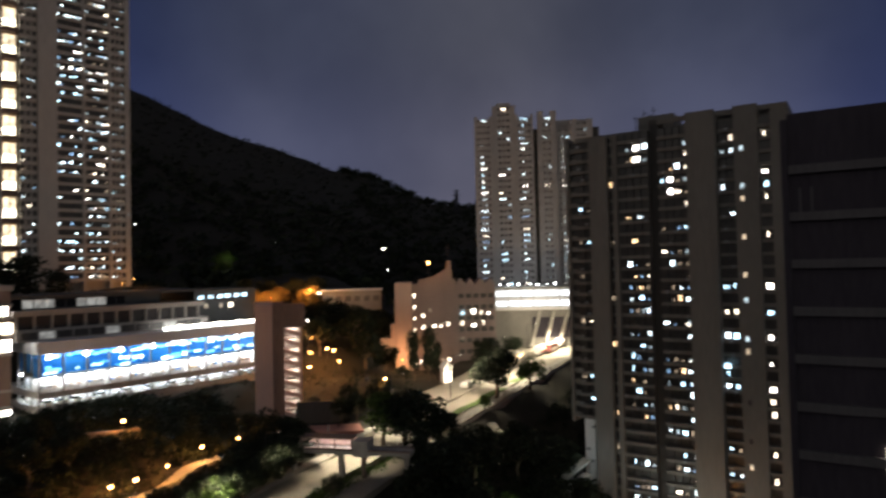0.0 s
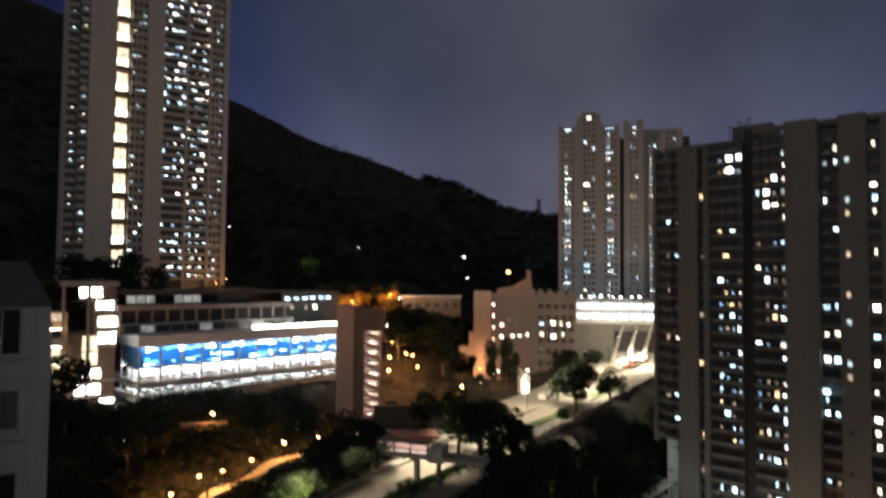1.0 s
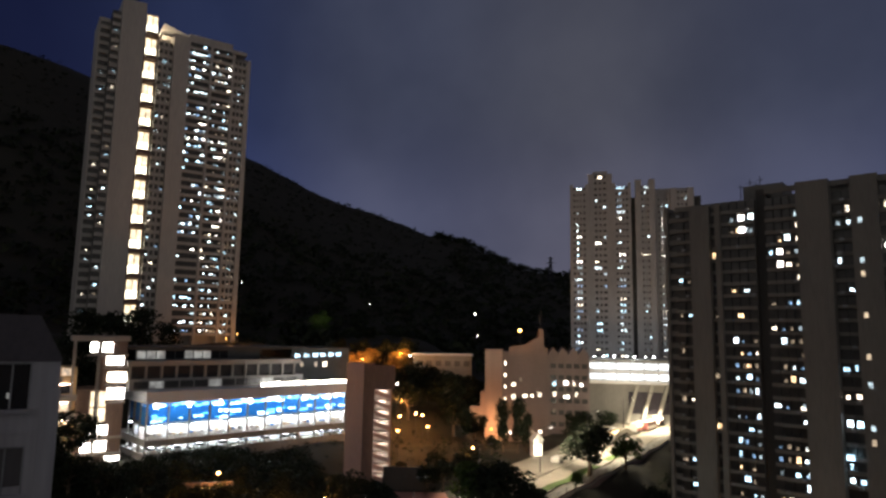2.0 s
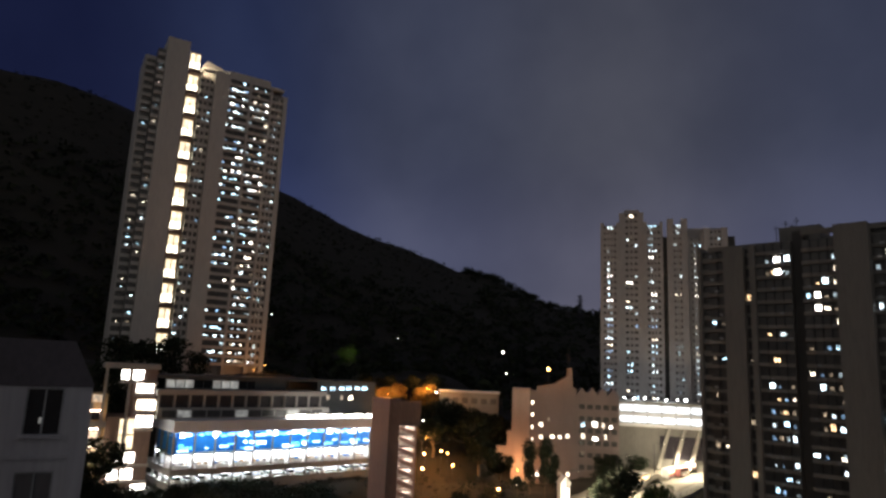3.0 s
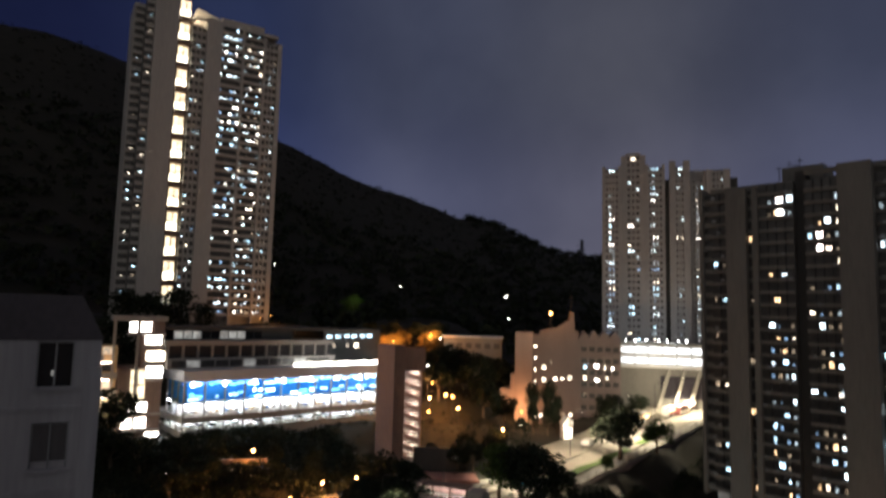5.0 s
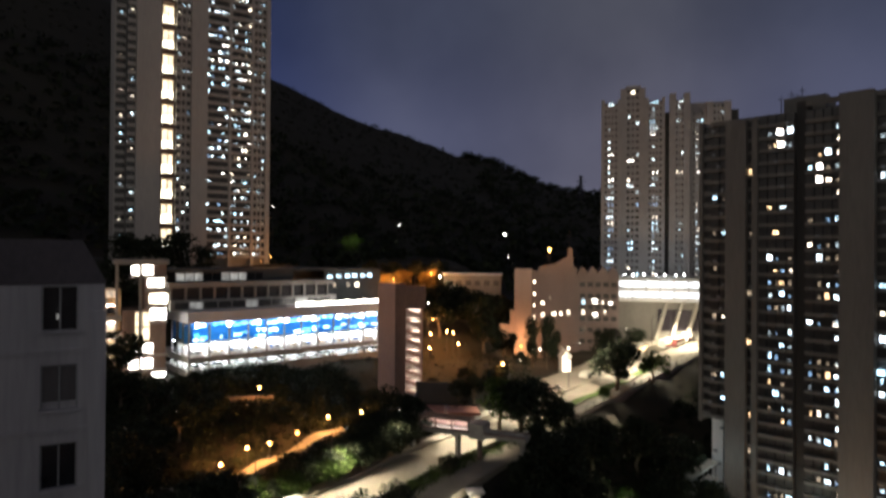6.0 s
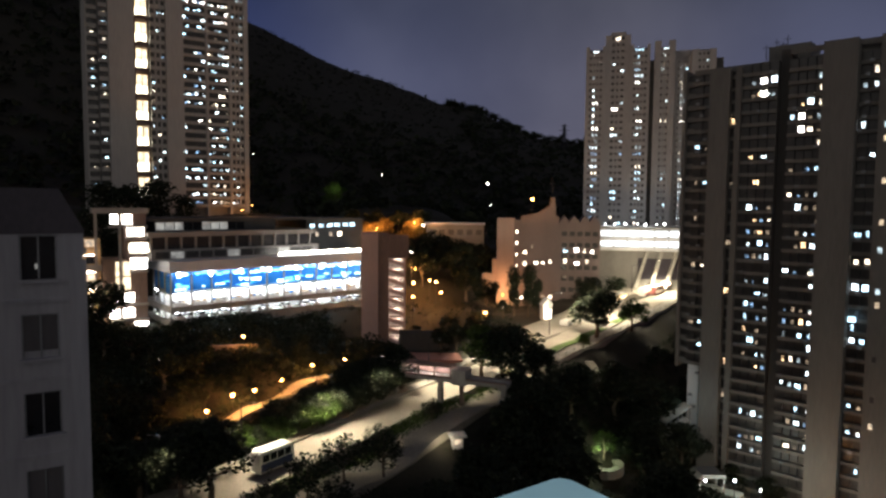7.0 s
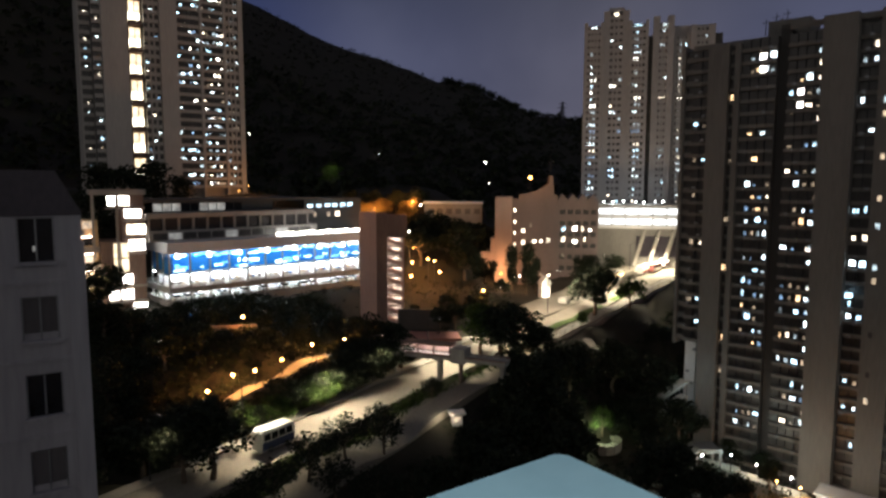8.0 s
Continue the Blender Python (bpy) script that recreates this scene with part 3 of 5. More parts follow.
# --- the pair of towers at the end of the valley
BP = 2.7
BB = 60.0
for nm, at, top, seed, lobes in (
        ("valley_tower", pose(15.4, 289.6, 0, 0, 0, -7), 137.0, 21, ((0, 7.9, 0, 0, 1), (7.9, 18.2, 1.5, 4.6, 0), (18.2, 26.1, 0, 0, 1))),
        ("valley_tower", pose(43.2, 287.0, 0, 0, 0, -7), 137.0, 22, ((0, 8.2, 0.0, 1.2, 0), (8.2, 14.6, 2.5, -5.0, 1), (14.6, 24.0, 0.5, -3.0, 2)))):
    bt = thing(nm, "distant pale apartment tower with columns of lit windows", "building", at, "towers at the end of the valley")
    rnd = random.Random(seed)
    a, b = lobes[0][0], lobes[-1][1]
    pier(bt, a + 0.5, b - 0.5, 5, 20, BB - 16, top - 2, far_wall, "core")
    # fill between the wings, dark colour standing for the shade there
    part("link_wall", Geo().box(b - 0.5, b + 3.2, 3.5, 12, BB - 16, top - 6), shade_grey, bt, "wall between the wings, recess shade put into its dark colour")
    for u0, u1, v, extra, kind in lobes:
        n = int((top + extra - BB) / BP)
        if kind != 1:
            pier(bt, u0, u0 + 2.6, v - 0.8, v + 6, BB - 16, top + extra, far_wall)
            bay(bt, u0 + 2.6, u1 - 2.6, v, BB, n, BP, far_wall, cols=3, sill=1.6, depth=0.5, jamb=0.4)
            pier(bt, u1 - 2.6, u1, v - 0.8, v + 6, BB - 16, top + extra, far_wall)
            if extra > 2:
                part("tank_room", Geo().box(u0 + 2, u1 - 2, v + 1, v + 6, top + extra, top + extra + 1.6), far_wall, bt)
                lit(bt, (u0 + u1) / 2, v - 0.02, top + extra - 2.0, 1.6, 1.2, win_white)
            share = 0.2
        else:
            pier(bt, u0, u0 + 1.4, v - 0.3, v + 6, BB - 16, top + extra, far_wall)
            bay(bt, u0 + 1.4, u1 - 1.2, v, BB, n, BP, far_wall, cols=4, sill=1.6, depth=0.5, jamb=0.38)
            pier(bt, u1 - 1.2, u1, v - 0.3, v + 6, BB - 16, top + extra, far_wall)
            share = 0.84
        for k in range(n):
            z = BB + k * BP + 1.62
            m = rnd.choice((win_icy, win_bright, win_cool, win_icy, win_white, win_icedim) if z > 98 else (win_icy, win_cool, win_cool, win_bluedim, win_icedim, win_white))
            if rnd.random() < share:
                lit(bt, u0 + 2.6 + (1.2 if kind != 1 else 0.4), v + 0.42, z, rnd.choice((0.9, 1.3, 1.7)), rnd.uniform(0.7, 1.05), m)
                if rnd.random() < 0.55:
                    lit(bt, u0 + 4.6, v + 0.42, z, rnd.choice((0.8, 1.2)), 0.9, m)
            elif rnd.random() < 0.18:
                lit(bt, u1 - 3.2, v + 0.42, z, 0.9, 0.9, m)

# --- podium below them: two bright galleries over a wall with raking buttresses
pod = thing("podium_building", "podium with two bright glazed galleries over raking buttresses", "building", pose(20.6, 259.5, 0, 0, 0, -4))
part("wall", Geo().box(0, 46, 1.5, 22, 36, 53.4), pale_dim, pod)
part("roof", Geo().box(-0.6, 46, -0.3, 22, 60.6, 61.4), pale, pod)
part("floor_edge", Geo().box(-0.6, 46, -0.3, 3, 56.5, 57.4).box(-0.6, 46, -0.3, 3, 52.4, 53.6), white_paint, pod)
part("back_wall", Geo().box(0, 46, 2.6, 3.0, 53.6, 60.6), white_paint, pod)
for k, (z0, z1) in enumerate(((54.2, 55.9), (58.1, 59.9))):
    for i in range(9):
        part("gallery_window", Geo().box(i * 5.1 + 0.25, i * 5.1 + 4.8, 1.0, 1.1, z0, z1), gallery_glow, pod)
for i in range(10):
    part("mullion", Geo().box(i * 5.1 - 0.15, i * 5.1 + 0.15, 0.6, 1.4, 53.6, 60.6), pale, pod)
for i in range(5):
    u = 13 + 5.4 * i
    part("buttress", Geo().slab_y([(u, 38), (u + 1.4, 38), (u + 5.4, 52.4), (u + 4.2, 52.4)], -1.2, 1.45), pale, pod, "raking pale buttress")
# dark sheet on the solid wall, in place of the shade inside an opening
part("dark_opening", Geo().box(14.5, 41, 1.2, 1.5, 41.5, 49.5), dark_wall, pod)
for u, z, r in ((2.0, 62.2, 0.55), (5.5, 62.1, 0.8), (9.5, 62.2, 0.8), (14, 62.3, 0.6), (17, 62.0, 0.8), (21, 62.3, 0.6), (24, 62.2, 0.9), (-1.5, 63, 0.5)):
    lamp = thing("roof_lamp", "white globe lamp on the podium roof", "lamp", pod.matrix_basis @ pose(u, 2.0, 61.4), "podium roof lamps")
    part("post", Geo().tube([(0, 0, 0), (0, 0, z - 61.4)], [0.08, 0.06], 5), dark_metal, lamp)
    part("globe", Geo().ball((0, 0, z - 61.4 + r * 0.6), r * 0.45), bulb_white, lamp)

for u in (6, 18):
    light("podium_light", "POINT", pod.matrix_basis @ pose(u, 8, 64), 1300, (0.85, 0.95, 1.0), 0.4)

# --- the tan school building with its tall end wall
sc = thing("school_building", "tan brick school building with stepped roof and lit windows", "building", pose(-17.6, 234.3, 0, 0, 0, 2))
part("end_wall", Geo().box(0, 6.1, 0, 16, 28, 64.8), brick, sc, "tall blind end wall of tan brick")
part("lower_wing", Geo().box(-5.4, 0, 1.5, 12, 39, 44.8).box(-1.6, 0, 0.8, 12, 44.8, 50), brick, sc)
part("stair_strip", Geo().box(6.1, 8.4, 0.6, 12, 28, 64.2), mauve, sc)
part("chapel_wall", Geo().slab_y([(8.4, 30), (22, 30), (22, 65.6), (20.8, 66), (20.4, 72.5), (19.2, 72.5), (18.9, 69.6), (14.5, 66.8), (8.4, 65.6)], -0.6, 12), mauve, sc, "wall with a sloping roofline")
part("main_block", Geo().box(22, 36.4, 0.4, 14, 32, 63.2), mauve, sc)
for i in range(4):
    part("gable", Geo().slab_y([(22.3 + 3.5 * i, 63.2), (25.6 + 3.5 * i, 63.2), (25.6 + 3.5 * i, 64.0), (23.95 + 3.5 * i, 66.0), (22.3 + 3.5 * i, 64.0)], 0.2, 10), mauve, sc)
part("mast", Geo().tube([(19.5, 2, 74), (19.5, 2, 79.5)], [0.2, 0.1], 6).box(18.6, 20.4, 1.9, 2.1, 77.2, 77.5), dark_metal, sc)
for i in range(8):
    part("strip_window", Geo().box(6.9, 7.35, 0.4, 0.6, 30.9 + i * 4.1, 31.9 + i * 4.1), win_white, sc)
for u0, u1, z, m in ((9.2, 11.0, 52.4, win_white), (9.2, 11.0, 48.2, win_white), (23.4, 25.2, 53.0, win_cool), (27.0, 29.6, 53.2, win_bright), (30.4, 31.6, 53.0, win_white), (33.0, 34.4, 52.8, win_bright),
                     (13.0, 15.0, 48.6, win_white), (15.6, 17.2, 48.8, win_white), (18.2, 20.0, 49.0, win_white), (23.4, 25.2, 49.2, win_white), (27.2, 29.6, 48.6, win_bright), (31.2, 32.4, 49.2, win_white),
                     (13.2, 15.4, 36.8, win_white), (16.0, 17.4, 36.8, win_dim), (18.6, 20.0, 36.6, win_white), (13.4, 16.6, 40.6, win_dim), (8.6, 9.6, 36.0, win_bright), (23.4, 25.0, 43.6, win_dim), (12.2, 13.0, 54.2, win_dim)):
    lit(sc, (u0 + u1) / 2, -0.62 if u1 < 22 else 0.38, z, (u1 - u0) * 0.62, 1.25 if z > 46 else 0.9, m)
for k in range(8):
    part("ledge", Geo().box(8.6, 21.8, -0.85, -0.6, 33.6 + k * 4.0, 34.1 + k * 4.0), mauve, sc)
    part("ledge", Geo().box(22.0, 36.2, 0.15, 0.4, 33.6 + k * 4.0, 34.1 + k * 4.0), mauve, sc)
for k in range(7):
    for i in range(5):
        part("dark_window", Geo().box(23 + 2.7 * i, 24.9 + 2.7 * i, 0.32, 0.42, 34.8 + 4 * k, 36.4 + 4 * k), curtain, sc)

wl_ = thing("wall_lamp", "orange bulkhead lamp low on the tan end wall", "lamp", sc.matrix_basis @ pose(2.4, -0.6, 37.4))
part("bracket", Geo().box(-0.1, 0.1, 0.0, 0.6, -0.1, 0.1), dark_metal, wl_)
part("globe", Geo().ball((0, -0.1, -0.1), 0.3), sodium, wl_)
light("bulkhead_light", "POINT", sc.matrix_basis @ pose(2.4, -7.5, 38.6), 3600, (1.0, 0.50, 0.22), 0.3)

# --- the pink lift and stair tower at the footbridge
st = thing("stair_tower", "pinkish concrete lift tower with lit zigzag stairs beside it", "tower", pose(-47.4, 163.2, 0, 0, 0, 14))
part("shaft", Geo().box(0, 4.3, 0, 6.5, 29, 62.2), pinkish, st, "tall plain concrete shaft")
# brown stands for shade on the shaft's unlit side and upper wall
part("dark_side", Geo().box(4.3, 7.1, 1.2, 6.5, 29, 62.0), brown_wall, st, "recessed shaft side by the stairs, its shade put into the brown")
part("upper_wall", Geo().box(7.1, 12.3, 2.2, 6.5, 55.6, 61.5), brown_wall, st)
part("stair_back", Geo().box(7.1, 11.4, 4.2, 4.6, 29, 55.6), white_paint, st)
part("corner_post", Geo().box(11.0, 11.5, 0.4, 1.0, 29, 55.6), pinkish, st)
for k in range(10):
    z = 29.5 + k * 2.62
    part("stair_flight", Geo().slab_y([(7.2, z + 1.5), (7.2, z + 2.5), (11.0, z + 1.2), (11.0, z + 0.2)], 0.5, 1.6), pinkish, st)
    part("landing", Geo().box(7.2, 11.2, 1.6, 4.2, z + 2.3, z + 2.5), concrete, st)
    part("tube_lamp", Geo().box(8.0, 10.4, 3.6, 3.8, z + 2.15, z + 2.28), tube_warm, st)

# --- the market and car park with its blue front
mk = thing("market_building", "bright open car park and market building with blue fascia", "building", pose(-90.8, 137.7, 0, 0, 0, 50.7))
ML = 66.0
MU = 4.7
# the open end: deck edges, parapets and a lit inner wall
part("end_parapet", Geo().box(MU - 0.1, MU + 0.2, 0.25, 16, 40.6, 41.6).box(MU - 0.1, MU + 0.2, 0.25, 16, 44.3, 44.9), concrete, mk)
part("end_wall", Geo().box(MU + 2.6, MU + 2.8, 4.2, 16, 41.3, 43.3).box(MU + 2.6, MU + 2.8, 4.2, 16, 44.34, 47.6), white_paint, mk, "white inner wall of the open end")
part("end_blind", Geo().box(MU + 0.4, MU + 0.5, 4.6, 14, 48.6, 52.9), blue_sheet, mk, "blue sheet across the end of the hall")
for v in (5.0, 9.0, 13.0):
    part("end_lamp", Geo().box(MU + 1.0, MU + 1.15, v, v + 2.6, 43.1, 43.22).box(MU + 1.0, MU + 1.15, v, v + 2.6, 47.4, 47.52), tube_dim, mk)
    part("end_column", Geo().box(MU, MU + 0.35, v - 0.6, v - 0.25, 41.6, 52.9), concrete, mk)
part("plinth", Geo().box(MU, ML, 0, 30, 36, 41.2), concrete, mk)
part("car_park_floor", Geo().box(MU, ML, 0.3, 30, 41.2, 41.3), paving, mk)
part("parapet", Geo().box(MU - 0.1, ML, -0.1, 0.25, 40.6, 41.6), concrete, mk)
part("market_floor", Geo().box(MU - 0.1, ML, -0.1, 30, 43.3, 44.3).box(MU - 0.1, ML, -0.1, 0.25, 44.3, 44.7), concrete, mk, "concrete deck with a low parapet")
part("ceiling", Geo().box(MU, ML, 0, 30, 52.9, 53.3), white_paint, mk)
part("roof_band", Geo().box(MU - 0.4, ML, -0.5, 30, 53.3, 55.6), cool_band, mk, "pale roof edge")
part("back_wall", Geo().box(MU, ML, 9, 9.3, 47.9, 52.9), concrete, mk)
part("car_park_wall", Geo().box(MU, ML, 5.4, 5.6, 41.3, 43.3), white_paint, mk)
part("deck_tiles", Geo().box(MU, ML, 0.25, 4.2, 44.3, 44.34), paving, mk)
part("shop_wall", Geo().box(MU, ML, 4.0, 4.2, 44.34, 47.6), white_paint, mk, "white wall behind the stalls")
part("mezzanine", Geo().box(MU, ML, 1.4, 9, 47.6, 47.9), concrete, mk)
blue_light = glowing("blue_patch_light", (0.04, 0.45, 1.0), 3.4, 0.6, 0.5)
part("blue_fascia", Geo().box(MU + 1, ML, 4.6, 4.8, 47.9, 52.8), blue_sheet, mk, "deep blue fascia over the stalls")
part("corner_panel", Geo().box(MU + 0.4, MU + 1.0, 0.6, 4.6, 47.9, 52.0), blue_sheet, mk, "blue corner panel")
rnd = random.Random(8)
for i in range(13):
    u = MU + 0.1 + i * 4.95
    part("column", Geo().box(u, u + 0.35, 0.5, 0.9, 41.3, 52.9), concrete, mk)
    if i < 12:
        part("tube_lamp", Geo().box(u + 0.6, u + 4.6, 2.6, 2.75, 43.1, 43.22), tube_dim, mk)
        part("tube_lamp", Geo().box(u + 0.8, u + 4.4, 2.4, 2.55, 47.4, 47.52), tube_dim, mk)
        part("tube_lamp", Geo().box(u + 1.0, u + 3.8, 2.2, 2.3, 52.7, 52.8), tube_dim, mk)
        stall = thing("market_stall", "white market stall with boxes under a bright lamp", "stall", mk.matrix_basis @ pose(u + 2.7, 2.2, 44.34), "stalls on the market deck")
        part("counter", Geo().box(-1.7, 1.7, -0.5, 0.5, 0, 0.9).box(-1.8, 1.8, -0.6, 0.6, 0.9, 0.98), white_paint, stall)
        for j in range(4):
            c = -1.4 + 0.85 * j + rnd.uniform(-0.1, 0.1)
            part("crate", Geo().box(c - 0.3, c + 0.3, -0.4, 0.3, 0.98, 1.2 + rnd.uniform(0, 0.35)), rnd.choice((blue_sheet, grey_metal, white_paint, ochre)), stall)
        part("pole", Geo().tube([(0, 0.7, 0), (0, 0.7, 2.5), (0, -0.2, 2.75)], [0.05, 0.05, 0.04], 5), grey_metal, stall)
        # ball is larger than the lamp, its dome-shaped glow put into the shape
        part("lamp", Geo().ball((0, -0.5, 2.6), 0.8, 0.75, 6, 10), stall_glow, stall, "bright white lamp ball, enlarged to take in its glow", smooth=True)
for i in range(8):
    part("flood_lamp", Geo().ball((6.7 + 7.8 * i, 0.1, 52.2), 0.5).box(6.5 + 7.8 * i, 6.9 + 7.8 * i, 0.1, 0.5, 52.5, 53.3), bulb_white, mk, "white floodlight under the roof edge")
# random glowing patches stand for the mixed light over the blue fascia
for i in range(95):
    w0, z0 = rnd.uniform(6.5, 62.5), rnd.choice((rnd.uniform(48.0, 49.6), rnd.uniform(51.2, 52.2)))
    part("sign_panel", Geo().box(w0, w0 + rnd.uniform(0.4, 3.0), 4.4 - 0.004 * i, 4.58, z0, z0 + rnd.uniform(0.12, 0.6)), (win_cool, blue_light, blue_light, win_icy)[i % 4], mk)
for i in range(12):
    part("roof_window", Geo().box(3 + 3.6 * i, 6.2 + 3.6 * i, 4.9, 4.98, 56.0, 57.6), win_faint if i % 4 == 1 else curtain, mk)
# cars in the lit lower deck
car = thing("parked_car", "pale car parked nose out under white tubes", "car", mk.matrix_basis @ pose(7.0, 2.6, 41.3), "cars in the car park")
part("body", Geo().slab_y([(-0.85, 0.25), (0.85, 0.25), (0.88, 0.75), (0.8, 0.85), (-0.8, 0.85), (-0.88, 0.75)], -2.1, 2.1), bus_white, car)
part("cabin", Geo().slab_y([(-0.78, 0.85), (0.78, 0.85), (0.6, 1.4), (-0.6, 1.4)], -1.0, 1.3), glass, car)
part("car_roof", Geo().box(-0.58, 0.58, -0.8, 1.1, 1.4, 1.44), bus_white, car)
for x in (-0.8, 0.8):
    for y in (-1.3, 1.3):
        part("wheel", Geo().tube([(x - 0.1, y, 0.31), (x + 0.1, y, 0.31)], [0.31, 0.31], 10), tyre, car)
    part("headlight", Geo().box(x * 0.8 - 0.15, x * 0.8 + 0.15, -2.13, -2.08, 0.55, 0.7), bus_white, car)
for i in range(19):
    if rnd.random() < 0.75:
        copy_thing(car, mk.matrix_basis @ pose(9.9 + 2.9 * i, 2.6 + rnd.uniform(-0.3, 0.3), 41.3))
part("upper_block", Geo().box(2, 48, 5, 28, 55.6, 58.2), concrete, mk)
part("louvre_floor", Geo().box(2, 46, 6.2, 28, 58.2, 61.2), dark_metal, mk, "dark louvred storey")
for i in range(13):
    part("louvre_post", Geo().box(2 + 3.6 * i, 2.5 + 3.6 * i, 5.6, 6.2, 58.2, 61.2), concrete, mk)
part("slab_edge", Geo().box(1.4, 47, 5.0, 28, 61.2, 62.4), concrete, mk)
part("upper_glazing", Geo().box(4, 36, 8.2, 28, 62.4, 65.0), roof_dark, mk)
for i in range(10):
    part("upper_pane", Geo().box(4.2 + 2.3 * i, 6.2 + 2.3 * i, 8.0, 8.2, 62.8, 64.7), win_faint if i % 5 < 3 and i < 8 else glass, mk)
part("upper_roof", Geo().box(2, 50, 7.4, 28, 65.0, 65.7), roof_dark, mk)
for i in range(16):
    part("corridor_window", Geo().box(33 + 1.9 * i, 34.5 + 1.9 * i + 0.2 * (i % 2), 0.4, 0.55, 55.8, 56.5 + 0.15 * (i % 3)), win_bright, mk, "bright corridor window")
for u in (38, 42.5, 45.5):
    lit(mk, u + 10, 6.0, 60.2, 1.3 if u > 45 else 0.8, 1.3, win_white if u > 45 else win_dim)
for u in (50, 53, 56, 58.5, 61.5, 64):
    lit(mk, u, 12, 62.6 + 0.02 * (u - 50), 1.5, 0.9, win_cool)
part("rear_block", Geo().box(48, 68, 12.1, 30, 55.6, 65.2), roof_dark, mk)
# glazed stair at the end, and the warm wing beyond it
ws = thing("stair_block", "glazed stair block with warm lit landings beside the market", "building", pose(-98.4, 139.5, 0, 0, 0, 40))
part("wall", Geo().box(0, 4.9, 0.3, 12, 36, 67.0), brown_wall, ws)
part("roof", Geo().box(-6.5, 5.4, -0.6, 12, 67.0, 68.2), concrete, ws, "flat overhanging roof")
part("lower_wall", Geo().box(-4.6, 0, 0.3, 12, 36, 56.0), brown_wall, ws)
for u0, u1, z, h, m in ((-2.8, 1.8, 64.5, 2.2, win_bright), (0.7, 4.3, 61.6, 2.3, win_bright), (1.1, 5.2, 57.6, 2.4, win_white), (1.4, 4.9, 53.8, 2.5, win_bright),
                        (-2.6, 1.9, 45.9, 2.2, win_bright), (-3.2, 1.9, 42.3, 2.2, win_bright), (1.9, 4.9, 38.6, 2.4, win_bright)):
    part("landing_window", Geo().box(u0, u1, 0.05, 0.25, z, z + h), m, ws, "bright landing window")
    part("mullion", Geo().box((u0 + u1) / 2 - 0.1, (u0 + u1) / 2 + 0.1, -0.02, 0.04, z, z + h), brown_wall, ws)
    part("landing_slab", Geo().box(u0 - 0.5, 5.2, -0.4, 0.3, z - 0.9, z - 0.4), concrete, ws)
part("tall_pane", Geo().box(-1.9, 1.2, 0.05, 0.25, 48.6, 55.6), landing_glow, ws, "tall warm stair window")
part("tall_mullion", Geo().box(-0.5, -0.3, -0.02, 0.04, 48.6, 55.6).box(-1.9, 1.2, -0.02, 0.04, 51.9, 52.2), brown_wall, ws)
part("roof_post", Geo().box(-1.2, -0.6, -0.3, 0.3, 37, 67.0).box(-6.2, -5.6, -0.3, 0.3, 52, 67), concrete, ws)
# added fill lamp without a fixture, for the warm spill round the landings
light("corner_light", "POINT", pose(-97.5, 131.5, 46.5), 1800, (1.0, 0.74, 0.44), 0.4)
ww = thing("corner_wing", "low wing with rows of warm lit balconies", "building", pose(-108.5, 128.5, 0, 0, 0, 44))
part("wall", Geo().box(0, 10.2, 3.5, 14, 34, 61.0), ochre, ww)
for k in range(6):
    z = 38.3 + 4.0 * k
    part("balcony", Geo().box(0, 10.0 - (k > 4) * 3, 0, 3.5, z - 0.5, z).box(0, 10.0 - (k > 4) * 3, 0, 0.2, z, z + 0.9), concrete, ww)
    part("balcony_lamp", Geo().box(1.0, 9.0 - (k > 4) * 3, 2.0, 2.15, z + 3.0, z + 3.12), tube_warm, ww, "warm tube under the balcony ceiling")
    for i in range(3):
        part("balcony_window", Geo().box(0.6 + 3.2 * i, 2.7 + 3.2 * i, 3.35, 3.48, z + 0.9, z + 2.6), (win_warm, win_dim, glass, win_dim)[(i + k) % 4], ww)

# --- the near block on one side of the window
nb = thing("neighbour_block", "dim grey neighbouring block with dark windows", "building", pose(-16.25, 20.8, 0, 0, 0, 41))
wall = Geo()
zs = [0.0] + [70 - 1.2 - 2.75 * k - d for k in range(8, -1, -1) for d in (1.55, 0.0)] + [68.84]
for a, b in zip(zs[0::2], zs[1::2]):
    wall.box(-12, 0, 0, 0.25, a, b)
for a, b in zip(zs[1::2], zs[2::2]):
    wall.box(-12, -4.4, 0, 0.25, a, b).box(-3.3, -1.95, 0, 0.25, a, b).box(-0.82, 0, 0, 0.25, a, b)
part("front_wall", wall, near_wall, nb)
part("side_wall", Geo().box(-0.3, 0.0, 0.25, 12, 0, 68.2), near_wall, nb)
part("corner_fin", Geo().box(-0.5, 0.05, -0.12, 0.0, 0, 67.9), near_wall, nb)
for k in range(9):
    part("ledge", Geo().box(-12, -0.5, -0.07, 0.0, 66.45 - 2.75 * k, 66.6 - 2.75 * k), near_wall, nb)
part("roof", Geo().slab_y([(-12, 68.84), (0.02, 68.84), (0.02, 68.95), (-0.72, 70.4), (-12, 70.4)], -0.05, 12), roof_tile, nb, "dark roof that slopes off at the corner")
